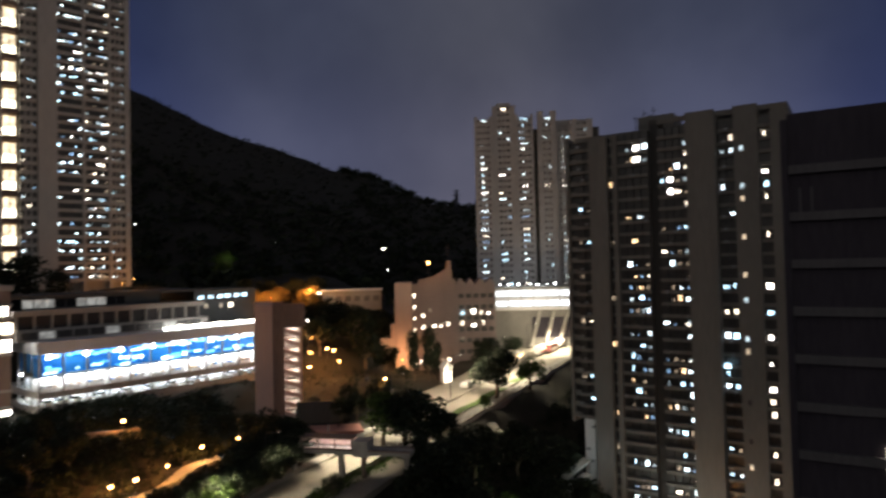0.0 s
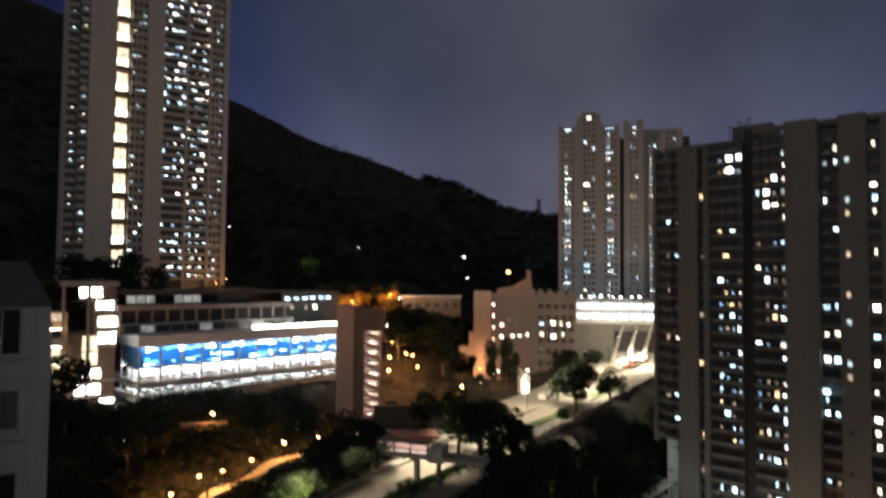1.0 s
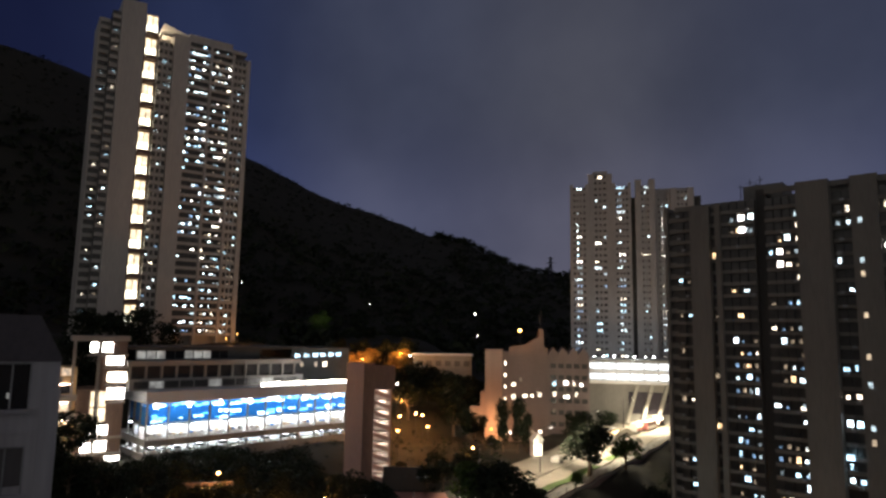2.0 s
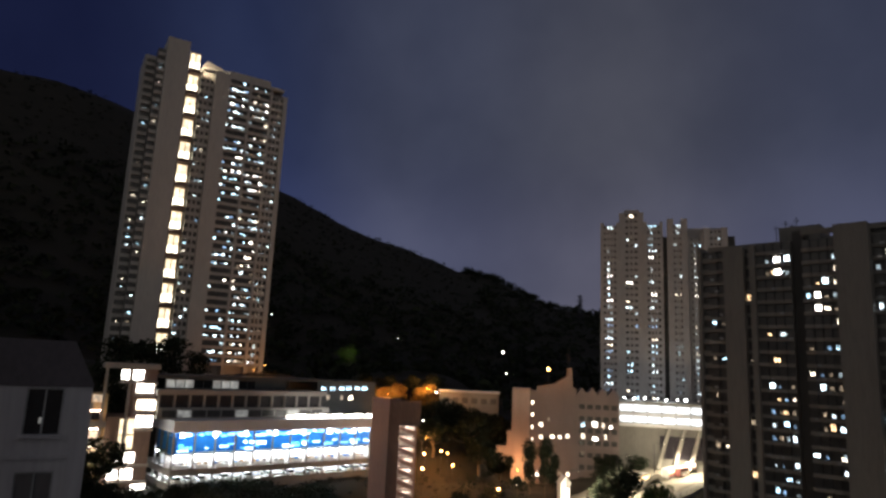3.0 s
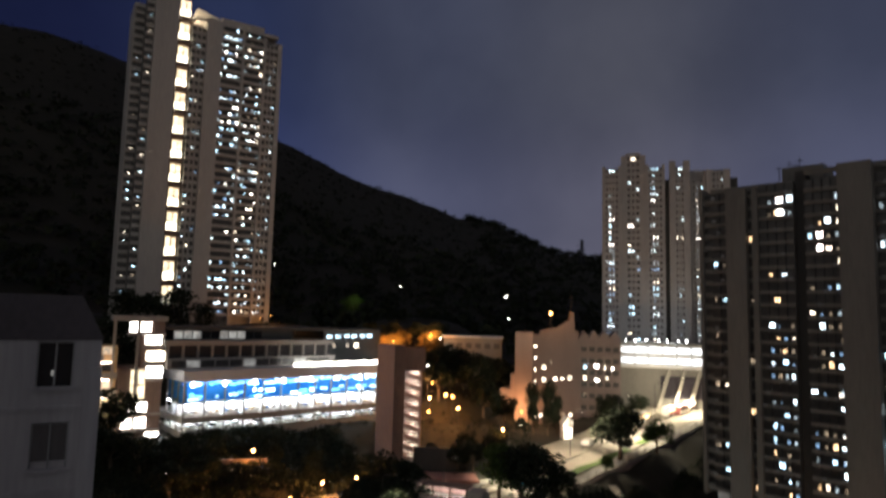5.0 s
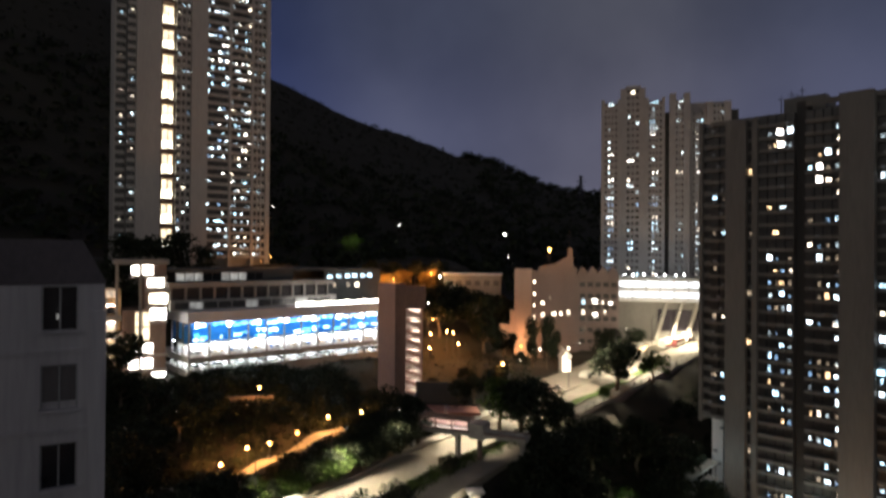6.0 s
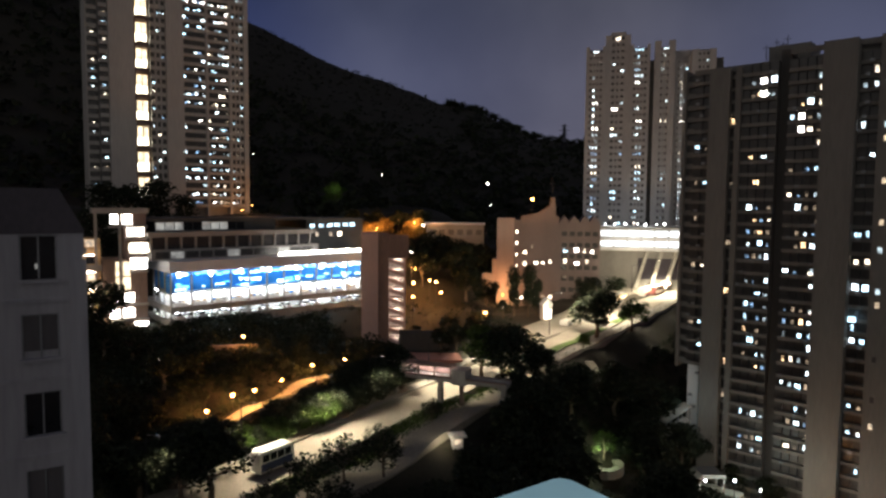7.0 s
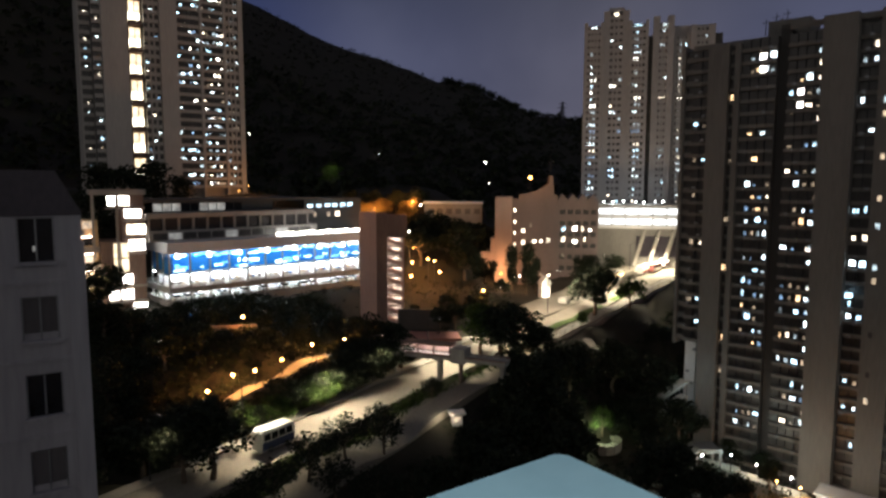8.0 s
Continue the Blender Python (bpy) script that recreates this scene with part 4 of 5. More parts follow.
for k in range(9):
    z = 70 - 1.2 - 2.75 * k - 1.55
    for u0, u1 in ((-4.4, -3.3), (-1.95, -0.82)):
        wn_ = part("window", Geo().box(u0, u1, 0.15, 0.18, z, z + 1.55), near_wall if k % 2 and u0 > -2 else glass, nb)
        if k % 2 and u0 > -2:
            part("blind", Geo().box(u0 + 0.06, u1 - 0.06, 0.10, 0.13, z + 0.25, z + 1.49), band_wall, wn_, "drawn grey blind")
        part("frame", Geo().box(u0, u0 + 0.06, 0.06, 0.15, z, z + 1.55).box(u1 - 0.06, u1, 0.06, 0.15, z, z + 1.55).box((u0 + u1) / 2 - 0.03, (u0 + u1) / 2 + 0.03, 0.06, 0.15, z, z + 1.55).box(u0, u1, 0.06, 0.15, z + 1.49, z + 1.55), grey_metal, wn_)
        part("sill", Geo().box(u0 - 0.1, u1 + 0.1, -0.14, 0.02, z - 0.12, z), near_wall, wn_)

# faint emissive spot set just before the dark pane
part("lamp_inside", Geo().box(-1.5, -1.36, 0.125, 0.14, 67.6, 67.8), win_faint, nb, "small faintly glowing spot on the pane")

# --- the dark wing on the other side
db = thing("dark_wing", "unlit neighbouring block with pale floor bands", "building", pose(20.3, 37.9, 0, 0, 0, -31))
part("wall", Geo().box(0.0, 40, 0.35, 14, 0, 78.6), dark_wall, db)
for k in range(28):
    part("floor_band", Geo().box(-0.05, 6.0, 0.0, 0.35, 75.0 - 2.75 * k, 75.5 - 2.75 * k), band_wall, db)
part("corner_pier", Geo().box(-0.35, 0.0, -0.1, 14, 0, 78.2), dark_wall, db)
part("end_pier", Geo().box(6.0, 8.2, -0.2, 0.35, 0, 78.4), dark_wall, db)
for k in (0, 8):
    part("frame", Geo().box(0.5, 0.6, 0.25, 0.34, 72.6 - 2.75 * k, 74.2 - 2.75 * k).box(1.1, 1.2, 0.25, 0.34, 72.6 - 2.75 * k, 74.2 - 2.75 * k), band_wall, db)
lit(db, 4.65, 0.34, 58.2, 0.75, 1.35, win_white)
# ---------------------------------------------------------------- lamps along the ways
SODIUM, WHITE = (1.0, 0.42, 0.12), (1.0, 0.86, 0.62)


def path_lamp(x, y, h, power, z=None):
    z = ground(x, y) if z is None else z
    lamp = thing("path_lamp", "orange sodium lamp on a slim post beside the footpath", "street lamp", pose(x, y, z), "orange path lamps")
    part("post", Geo().tube([(0, 0, -0.3), (0, 0, h)], [0.08, 0.05], 6), dark_metal, lamp)
    part("globe", Geo().ball((0, 0, h + 0.28), 0.34), sodium, lamp, "glowing orange globe")
    part("cap", Geo().tube([(0, 0, h + 0.56), (0, 0, h + 0.66)], [0.34, 0.10], 8), dark_metal, lamp)
    light("path_light", "POINT", pose(x + 0.1, y - 0.75, z + h + 0.2), power, SODIUM, 0.2)


for x, y, power in ((-59.8, 106.8, 1700), (-57.4, 111.9, 1700), (-54.1, 114.2, 1700), (-51.8, 121.6, 900), (-48.5, 130.0, 2400), (-43.3, 136.5, 2600), (-63.0, 127.9, 1600)):
    path_lamp(x, y, 3.4, power)
for x, y, top in ((-40.6, 199.6, 49.6), (-39.7, 193.5, 45.7), (-35.3, 196.3, 46.4), (-33.2, 195.7, 46.0), (-29.4, 182.2, 44.6), (-37.8, 182.8, 43.1), (-16.2, 175.7, 40.5)):
    path_lamp(x, y, top - ground(x, y) - 0.3, 2600 if x > -20 else 1700)


def street_lamp(x, y, yaw, power, h, beam):
    z = ground(x, y)
    lamp = thing("street_lamp", "tall grey street lamp with an arm over the road", "street lamp", pose(x, y, z, 0, 0, yaw), "street lamps along the road")
    part("pole", Geo().tube([(0, 0, -0.3), (0, 0, h - 1), (0.3, 0, h - 0.3), (3.0, 0, h + 0.2)], [0.12, 0.09, 0.08, 0.06], 7), dark_metal, lamp)
    part("head", Geo().box(2.8, 3.9, -0.18, 0.18, h + 0.16, h + 0.32), dark_metal, lamp)
    part("glass", Geo().box(3.0, 3.8, -0.10, 0.10, h + 0.13, h + 0.155), win_bright, lamp)
    light("street_light", beam, lamp.matrix_basis @ pose(3.8, 0, h - 0.5), power, WHITE, 0.3)


for k, power, beam in ((0.3, 4500, "SPOT"), (0.9, 1300, "SPOT"), (1.45, 10000, "SPOT"), (2.0, 15000, "SPOT"), (2.55, 3200, "SPOT"), (3.1, 17000, "SPOT"), (3.6, 20000, "SPOT"),
                       (4.1, 9500, "POINT"), (4.5, 30000, "SPOT"), (4.9, 9500, "POINT"), (5.3, 34000, "SPOT"), (5.7, 9500, "POINT"), (6.1, 34000, "SPOT")):
    p, q = on_line(ROAD, k), on_line(ROAD, k + 0.05)
    d = (q - p).normalized()
    street_lamp(p.x - 5.6 * d.y, p.y + 5.6 * d.x, math.degrees(math.atan2(-d.x, d.y)), power * (0.75 if k < 3.5 else 1.35), 10.5 if k < 3.5 else 13.0, beam)
street_lamp(-41.0, 110.6, -28, 800, 5.2, "POINT")

# the room behind the camera: wall with an open window, and its ceiling light
room = thing("own_wall", "pale wall of the flat with an open window", "wall", pose(0, 0, 0), kind="structure")
part("wall_section", Geo().box(-6, -0.9, -0.6, -0.4, 55, 78).box(0.9, 6, -0.6, -0.4, 55, 78).box(-0.9, 0.9, -0.6, -0.4, 55, 68.9).box(-0.9, 0.9, -0.6, -0.4, 71.0, 78), near_wall, room)
# unseen bars, added to cast shadow lines over the canopy
for x in (-0.3, 0.3):
    part("window_bar", Geo().box(x - 0.03, x + 0.03, -0.52, -0.46, 68.9, 71.0), grey_metal, room)
part("window_bar", Geo().box(-0.9, 0.9, -0.52, -0.46, 69.9, 69.97), grey_metal, room)
light("room_light", "AREA", look((0, -1.6, 71.0), (0, 2.0, 68.6)), 115, (0.85, 0.96, 1.0), 0.22)

# pale canopy that juts out below the window
can = thing("window_canopy", "pale blue enamelled metal corner canopy below the window", "canopy", pose(0.08, 1.22, 68.882, 0, 0, 45))
outline = []
for cx, cy, a0 in ((0.90, 0.90, 0), (-0.90, 0.90, 90), (-0.90, -0.90, 180), (0.90, -0.90, 270)):
    outline += [(cx + 0.06 * math.cos(radians(a0 + 15 * i)), cy + 0.06 * math.sin(radians(a0 + 15 * i))) for i in range(7)]
part("top", Geo().prism(outline, 0, 0.035), canopy_paint, can)
part("edge_trim", Geo().box(-0.96, 0.96, 0.955, 0.967, -0.045, 0.012).box(0.955, 0.967, -0.96, 0.955, -0.045, 0.012), grey_metal, can, "folded metal edge")
# crossing strips draw the frame's shadow onto the sheet
part("seam", Geo().box(-0.95, 0.95, 0.22, 0.25, 0.035, 0.041), canopy_shadow, can, "thin darker strip standing for the window frame's shadow")
part("seam", Geo().box(0.30, 0.33, 0.25, 0.95, 0.035, 0.041).box(-0.42, -0.39, -0.95, 0.22, 0.035, 0.041), canopy_shadow, can, "thin darker strip standing for the window frame's shadow")
for s in (-1, 1):
    single("canopy_bracket", Geo().tube([(0.08 + s * 0.35, -0.42, 68.7), (0.08 + s * 0.3, 1.9, 68.835)], [0.025, 0.02], 6), grey_metal, "slim steel bracket that carries the canopy", "bracket")
# ---------------------------------------------------------------- trees
def leaf_cloud(g, rnd, c, r, count, size, squash=0.75):
    """Small bent leaves scattered through a clump, thicker towards its skin."""
    for _ in range(count):
        while True:
            d = Vector((rnd.uniform(-1, 1), rnd.uniform(-1, 1), rnd.uniform(-1, 1)))
            if 0.05 < d.length < 1:
                break
        d = d.normalized() * (rnd.random() ** 0.35)
        p = Vector(c) + Vector((d.x * r, d.y * r, d.z * r * squash))
        a = Vector((rnd.uniform(-1, 1), rnd.uniform(-1, 1), rnd.uniform(-0.6, 0.6))).normalized()
        b = a.cross(Vector((rnd.uniform(-1, 1), rnd.uniform(-1, 1), rnd.uniform(-1, 1)))).normalized()
        s = size * rnd.uniform(0.6, 1.3)
        g.add([p - a * s, p - b * s * 0.45, p + a * s, p + b * s * 0.45 + Vector((0, 0, -0.15 * s))], [(0, 1, 2, 3)])


def tree_meshes(seed, spread_r, clumps, per, size, trunk=0.45, sparse=False, low=4.6):
    """A tree of ten metres: tapered, bent trunk with limbs; a crown of leaf clumps."""
    rnd = random.Random(seed)
    wood, crown = Geo(), Geo()
    bend = [(0, 0, -0.6), (rnd.uniform(-.2, .2), rnd.uniform(-.2, .2), 1.8), (rnd.uniform(-.5, .5), rnd.uniform(-.5, .5), 4.0), (rnd.uniform(-.6, .6), rnd.uniform(-.6, .6), 6.8)]
    wood.tube(bend, [trunk, trunk * 0.75, trunk * 0.5, trunk * 0.2], 7)
    for k in range(clumps):
        a = 6.2832 * (k + rnd.random() * 0.7) / clumps * 2
        rr = spread_r * rnd.uniform(0.25, 0.95) if k else 0
        z = rnd.uniform(low, 8.6) - 0.25 * rr if k else 8.4
        c = (rr * math.cos(a), rr * math.sin(a), z)
        o = bend[2] if z > 5.5 else (bend[1][0] * 1.5, bend[1][1] * 1.5, 3.0)
        wood.tube([o, (0.5 * (o[0] + c[0]), 0.5 * (o[1] + c[1]), 0.5 * (o[2] + c[2]) - 0.3), c], [trunk * 0.35, trunk * 0.22, 0.04], 5)
        leaf_cloud(crown, rnd, c, rnd.uniform(1.2, 2.1) * (0.9 if sparse else 1.0), per, size)
    return wood.mesh("trunk", bark), crown


KINDS = []
for seed, r, cl, per, size, tr, sp in ((1, 3.4, 17, 135, 0.36, 0.42, False), (2, 3.0, 15, 135, 0.36, 0.38, False), (3, 4.0, 20, 125, 0.38, 0.45, False), (4, 3.8, 15, 75, 0.32, 0.30, True), (5, 1.7, 11, 90, 0.34, 0.30, False), (6, 1.0, 20, 90, 0.34, 0.26, False)):
    w_, c_ = tree_meshes(seed, r, cl, per, size, tr, sp, 1.6 if seed == 6 else 4.6)
    # lighting goes into the crown copies: unlit, lit green, lit orange
    KINDS.append((w_, c_.mesh("crown", leaf_unlit), c_.mesh("crown", leaf), c_.mesh("crown", leaf_orange_lit)))


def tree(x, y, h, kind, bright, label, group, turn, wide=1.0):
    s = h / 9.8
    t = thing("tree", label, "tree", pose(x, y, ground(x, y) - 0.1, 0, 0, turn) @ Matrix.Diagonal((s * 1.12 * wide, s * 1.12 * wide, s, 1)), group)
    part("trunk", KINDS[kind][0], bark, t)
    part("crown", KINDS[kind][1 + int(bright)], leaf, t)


rnd = random.Random(3)
ROADSIDE = [(-6.0, 141.9, 14), (-13.9, 145.8, 13), (-1.0, 145.0, 9), (-36.6, 127.5, 8), (-36.8, 118.0, 9.5), (-41.0, 113.6, 6), (-45.7, 112.0, 5), (-46.8, 84.0, 13), (-50.2, 82.3, 9), (-39.5, 111.5, 7),
            (-47.1, 100.2, 5), (14.3, 184.0, 15), (25.2, 194.5, 9.5), (10.2, 172.3, 4.5), (14.8, 222.0, 11), (25.3, 242.6, 8), (-50, 107, 4), (-38.5, 122.5, 8.5), (-36.5, 132.5, 11), (-47.5, 105.5, 5), (-52.5, 99, 4), (-54, 92, 5), (-12.6, 196.2, 6), (-9.6, 147.0, 13), (-39.0, 137.6, 6), (-31.2, 132.0, 11)]
# four crowns take the lit leaf tone, the rest the unlit one
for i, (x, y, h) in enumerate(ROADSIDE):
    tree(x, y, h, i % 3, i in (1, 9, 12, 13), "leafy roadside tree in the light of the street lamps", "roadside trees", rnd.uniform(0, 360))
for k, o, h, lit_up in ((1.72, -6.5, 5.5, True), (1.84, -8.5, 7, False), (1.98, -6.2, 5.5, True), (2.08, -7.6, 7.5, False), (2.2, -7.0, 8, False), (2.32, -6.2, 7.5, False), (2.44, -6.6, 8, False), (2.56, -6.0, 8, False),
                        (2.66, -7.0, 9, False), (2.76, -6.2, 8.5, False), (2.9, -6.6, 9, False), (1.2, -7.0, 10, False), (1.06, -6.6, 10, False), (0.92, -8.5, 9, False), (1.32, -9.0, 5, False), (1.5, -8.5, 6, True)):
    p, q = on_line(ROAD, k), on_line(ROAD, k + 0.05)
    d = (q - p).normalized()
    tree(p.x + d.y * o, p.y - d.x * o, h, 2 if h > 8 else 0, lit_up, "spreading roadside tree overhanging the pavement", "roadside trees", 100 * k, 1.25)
for x, y, h in ((-9.8, 206, 17), (-5.2, 208, 18), (-2.6, 210, 13)):
    tree(x, y, h, 5, False, "tall narrow dark tree before the school", "trees before the school", 40 * x, 0.55)
MEDIAN = [(-29.6, 93.2, 8), (-33.4, 86.8, 8), (-24.6, 97.5, 8), (-28.0, 107, 5), (-20.4, 117.5, 5), (-28.2, 84.0, 7), (-36.6, 81.4, 7), (-22.9, 87.3, 8), (-20.5, 120.7, 3), (-29.3, 103.0, 4), (-32.8, 95.5, 4), (-39.0, 79.3, 6), (-18.9, 92.4, 7)]
for x, y, h in MEDIAN:
    tree(x, y, h * 1.05, 3, False, "thin open tree on the planted strip between carriageways", "trees between the carriageways", rnd.uniform(0, 360))
SLOPE = [(-96.5, 127.6, 13), (-92.2, 115.7, 12), (-88.4, 118.1, 9), (-84.0, 120.7, 8), (-77.4, 124.4, 7), (-66.3, 114.9, 8), (-63.0, 136.8, 6), (-57.2, 146.3, 6), (-52.4, 155.0, 5), (-71.9, 95.8, 10), (-66.6, 99.9, 6), (-65.4, 94.6, 6),
         (-60.9, 93.6, 6), (-68.7, 107.7, 8), (-54.5, 137.5, 5), (-68.9, 88.9, 9), (-62.3, 81.6, 10), (-58.7, 85.2, 7), (-41.4, 143.9, 6), (-60.8, 74.4, 9), (-64.2, 71.9, 9), (-73, 130, 6), (-80, 131, 6)]
for i, (x, y, h) in enumerate(SLOPE):
    tree(x, y, h, i % 3, False, "dark tree on the slope below the market", "trees on the slope", rnd.uniform(0, 360))
VALLEY = [(-26.4, 176.0, 6), (-34.6, 172.2, 5), (-22.0, 161.5, 8), (-17.8, 172.6, 9), (-25.6, 159.4, 7), (-24.8, 204.5, 12), (-20.3, 224.6, 10), (-38.8, 201.8, 12), (-29.2, 210.0, 14), (-37.1, 214.3, 13), (-58.8, 255.3, 10),
          (-67.7, 253.6, 10), (-51.2, 257.5, 11), (-77.6, 255.5, 10), (-44, 225, 12), (-52, 212, 11), (-46, 190, 9), (-43.5, 240, 11.5), (-39.5, 241, 13), (-35.5, 239, 14), (-31, 242, 15.5), (-27.5, 240, 17), (-24, 243, 17.5)]
for i, (x, y, h) in enumerate(VALLEY):
    tree(x, y, h, i % 3, False, "dark tree in the wooded valley", "trees in the valley", rnd.uniform(0, 360))
RIGHT = [(33.6, 150.9, 10), (41.3, 147.0, 8), (47.6, 142.6, 7), (24.2, 147.5, 12), (15.8, 146.1, 13), (5.7, 138.9, 13), (-1.8, 125.5, 13), (-6.0, 119.7, 12), (-4.0, 113.4, 13), (3.1, 121.0, 13), (6.2, 104.1, 8), (-9.0, 98.9, 12), (-13.6, 92.7, 11),
         (22.1, 132.2, 12), (18.9, 101.8, 12), (25.3, 101.9, 9), (29.5, 142.5, 10), (20.7, 139.3, 12), (31.9, 108.9, 6), (42.5, 125.0, 5), (4.3, 107.4, 13), (-4.2, 93.3, 13), (-5.0, 131.0, 9), (1, 133, 11)]
for i, (x, y, h) in enumerate(RIGHT):
    tree(x, y, h, i % 3, False, "dense dark tree on the bank below the road", "trees below the road", rnd.uniform(0, 360))
for x, y, h in ((-116.8, 168.5, 21), (-111.9, 174.1, 19), (-107.3, 180.2, 14), (-123, 164, 22), (-101.7, 189.1, 8), (-128, 172, 20)):
    tree(x, y, h, 4, False, "tall dark tree at the foot of the hillside tower", "trees at the tower foot", rnd.uniform(0, 360))
tree(13.0, 138.6, 7, 3, True, "small tree lit bright green from below", "", 40)

WAYS = [Vector(on_line(line, k * 0.25)[:2]) for line, n in ((PATH, 5),) for k in range(4 * n + 1)]
# woods on the mountain and scrub on the banks, far past counting
g = Geo()
rnd = random.Random(17)
made = 0
while made < 5200:
    az, r = rnd.uniform(-62, 24), rnd.uniform(292, 800)
    x, y = r * math.sin(radians(az)), r * math.cos(radians(az))
    z = ground(x, y)
    s = rnd.uniform(2.2, 4.4) * (1.0 if r < 560 or az > -8 else 0.5)
    for _ in range(9):
        leaf_cloud(g, rnd, (x + rnd.uniform(-s, s), y + rnd.uniform(-s, s), z + s * rnd.uniform(0.4, 1.1)), s * 0.6, 1, s * 0.62)
    made += 1
for _ in range(90):
    az, hgt = rnd.uniform(-9, 4.0), rnd.uniform(3, 9)
    r = 690 + 90 * math.sin(radians(az + 40)) + rnd.uniform(-12, 4)
    x, y = r * math.sin(radians(az)), r * math.cos(radians(az))
    leaf_cloud(g, rnd, (x, y, ground(x, y) + hgt * 0.4), hgt * 0.62, 46, 1.5, 0.8)
single("woods", g, leaf_unlit, "dense dark woods covering the mountain", "woods", kind="stuff")
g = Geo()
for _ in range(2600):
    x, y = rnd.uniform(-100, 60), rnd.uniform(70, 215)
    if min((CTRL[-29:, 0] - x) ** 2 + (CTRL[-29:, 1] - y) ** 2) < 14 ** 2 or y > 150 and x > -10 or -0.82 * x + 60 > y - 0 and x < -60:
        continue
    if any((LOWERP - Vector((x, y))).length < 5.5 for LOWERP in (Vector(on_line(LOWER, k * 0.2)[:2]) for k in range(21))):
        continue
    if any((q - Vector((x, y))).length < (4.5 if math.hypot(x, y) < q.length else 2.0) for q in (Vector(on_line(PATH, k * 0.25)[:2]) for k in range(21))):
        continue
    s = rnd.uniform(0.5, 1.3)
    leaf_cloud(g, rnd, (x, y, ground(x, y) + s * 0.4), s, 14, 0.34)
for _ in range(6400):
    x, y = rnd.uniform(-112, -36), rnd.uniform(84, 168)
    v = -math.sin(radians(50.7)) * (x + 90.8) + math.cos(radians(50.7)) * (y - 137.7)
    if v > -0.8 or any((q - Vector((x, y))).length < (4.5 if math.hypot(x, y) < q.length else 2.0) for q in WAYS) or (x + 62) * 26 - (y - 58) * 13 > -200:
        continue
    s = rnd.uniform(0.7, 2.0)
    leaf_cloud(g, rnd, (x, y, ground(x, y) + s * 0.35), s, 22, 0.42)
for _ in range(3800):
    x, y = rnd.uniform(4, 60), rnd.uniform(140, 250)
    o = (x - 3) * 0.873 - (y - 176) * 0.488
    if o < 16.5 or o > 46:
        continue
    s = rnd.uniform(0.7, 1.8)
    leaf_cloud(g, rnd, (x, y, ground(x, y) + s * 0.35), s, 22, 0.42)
single("scrub", g, leaf_unlit, "low scrub and undergrowth on the dark banks", "scrub", kind="stuff")
g = Geo()
for k in range(420):
    p, q = on_line(ROAD, 0.5 + 3.0 * k / 420), on_line(ROAD, 0.52 + 3.0 * k / 420)
    d = (q - p).normalized()
    o = rnd.uniform(5.2, 9.0)
    x, y = p.x + d.y * o, p.y - d.x * o
    leaf_cloud(g, rnd, (x, y, ground(x, y) + 0.5), rnd.uniform(0.6, 1.3), 20, 0.28)
single("hedge", g, leaf, "clipped hedge along the edge of the road", "hedge", kind="stuff")

# ---------------------------------------------------------------- bus stops, bridge, railings, vehicles
single("bus_terminus", ribbon(ROAD, -17.0, -4.5, 0.30, 3.95, 6.2, 40, thick=1.6), asphalt, "wide floodlit asphalt forecourt beside the road", "forecourt", kind="structure")
single("verge", ribbon(ROAD, 4.5, 8.6, 0.40, 3.75, 6.2, 40, thick=1.6), paving, "pale paved verge along the retaining wall", "pavement", kind="structure")
single("grass_strip", ribbon(ROAD, 1.6, 4.2, 0.52, 3.85, 4.7, 16, thick=0.3), lawn, "bright green grass strip between lanes", "grass", kind="structure")
single("red_plaza", Geo().prism([(-36, 156), (-33, 149), (-19, 151), (-21, 158)], 30, 32.95), red_path, "red paved landing at the foot of the stair tower", "paving", kind="structure")
single("plaza_wall", Geo().prism([(-37, 162), (-36.6, 161.4), (-12, 165), (-12.2, 165.6)], 31, 37.5), shade_grey, "dim retaining wall behind the red landing", "wall", kind="structure")

rail = thing("railing", "long metal railing above the retaining wall", "railing", pose(0, 0, 0))
pts = []
for k in range(34):
    p, q = on_line(ROAD, 3.7 + 2.3 * k / 33), on_line(ROAD, 3.72 + 2.3 * k / 33)
    d = (q - p).normalized()
    x, y = p.x + d.y * 8.4, p.y - d.x * 8.4
    z = max(ground(x, y), ground(p.x, p.y), ground(p.x + d.y * 4.5, p.y - d.x * 4.5)) + 0.4
    pts.append((x, y, z))
    part("post", Geo().box(x - 0.09, x + 0.09, y - 0.09, y + 0.09, z - 0.1, z + 1.3), concrete, rail)
for h in (0.65, 1.25):
    part("rail", Geo().tube([(x, y, z + h) for x, y, z in pts], [0.09] * len(pts), 5), concrete, rail)
wallg = Geo()
for a, b in zip(pts, pts[1:]):
    wallg.add([(a[0] + .1, a[1], a[2]), (b[0] + .1, b[1], b[2]), (b[0] + 1.2, b[1] - .6, b[2] - 9), (a[0] + 1.2, a[1] - .6, a[2] - 9)], [(0, 1, 2, 3)])
single("retaining_wall", wallg, brown_wall, "dark sloping retaining wall below the railing", "wall", kind="structure")

fb = thing("footbridge", "covered concrete footbridge with a lit walkway across the road", "bridge", pose(-32, 131.5, 35.0, 0, 0, -13))
part("deck", Geo().box(0, 26, -1.7, 1.7, -0.7, 0.0), concrete, fb)
for y in (-1.62, 1.62):
    part("beam", Geo().box(0, 26, y - 0.14, y + 0.14, 0.0, 0.32), brown_wall, fb, "dark edge beam")
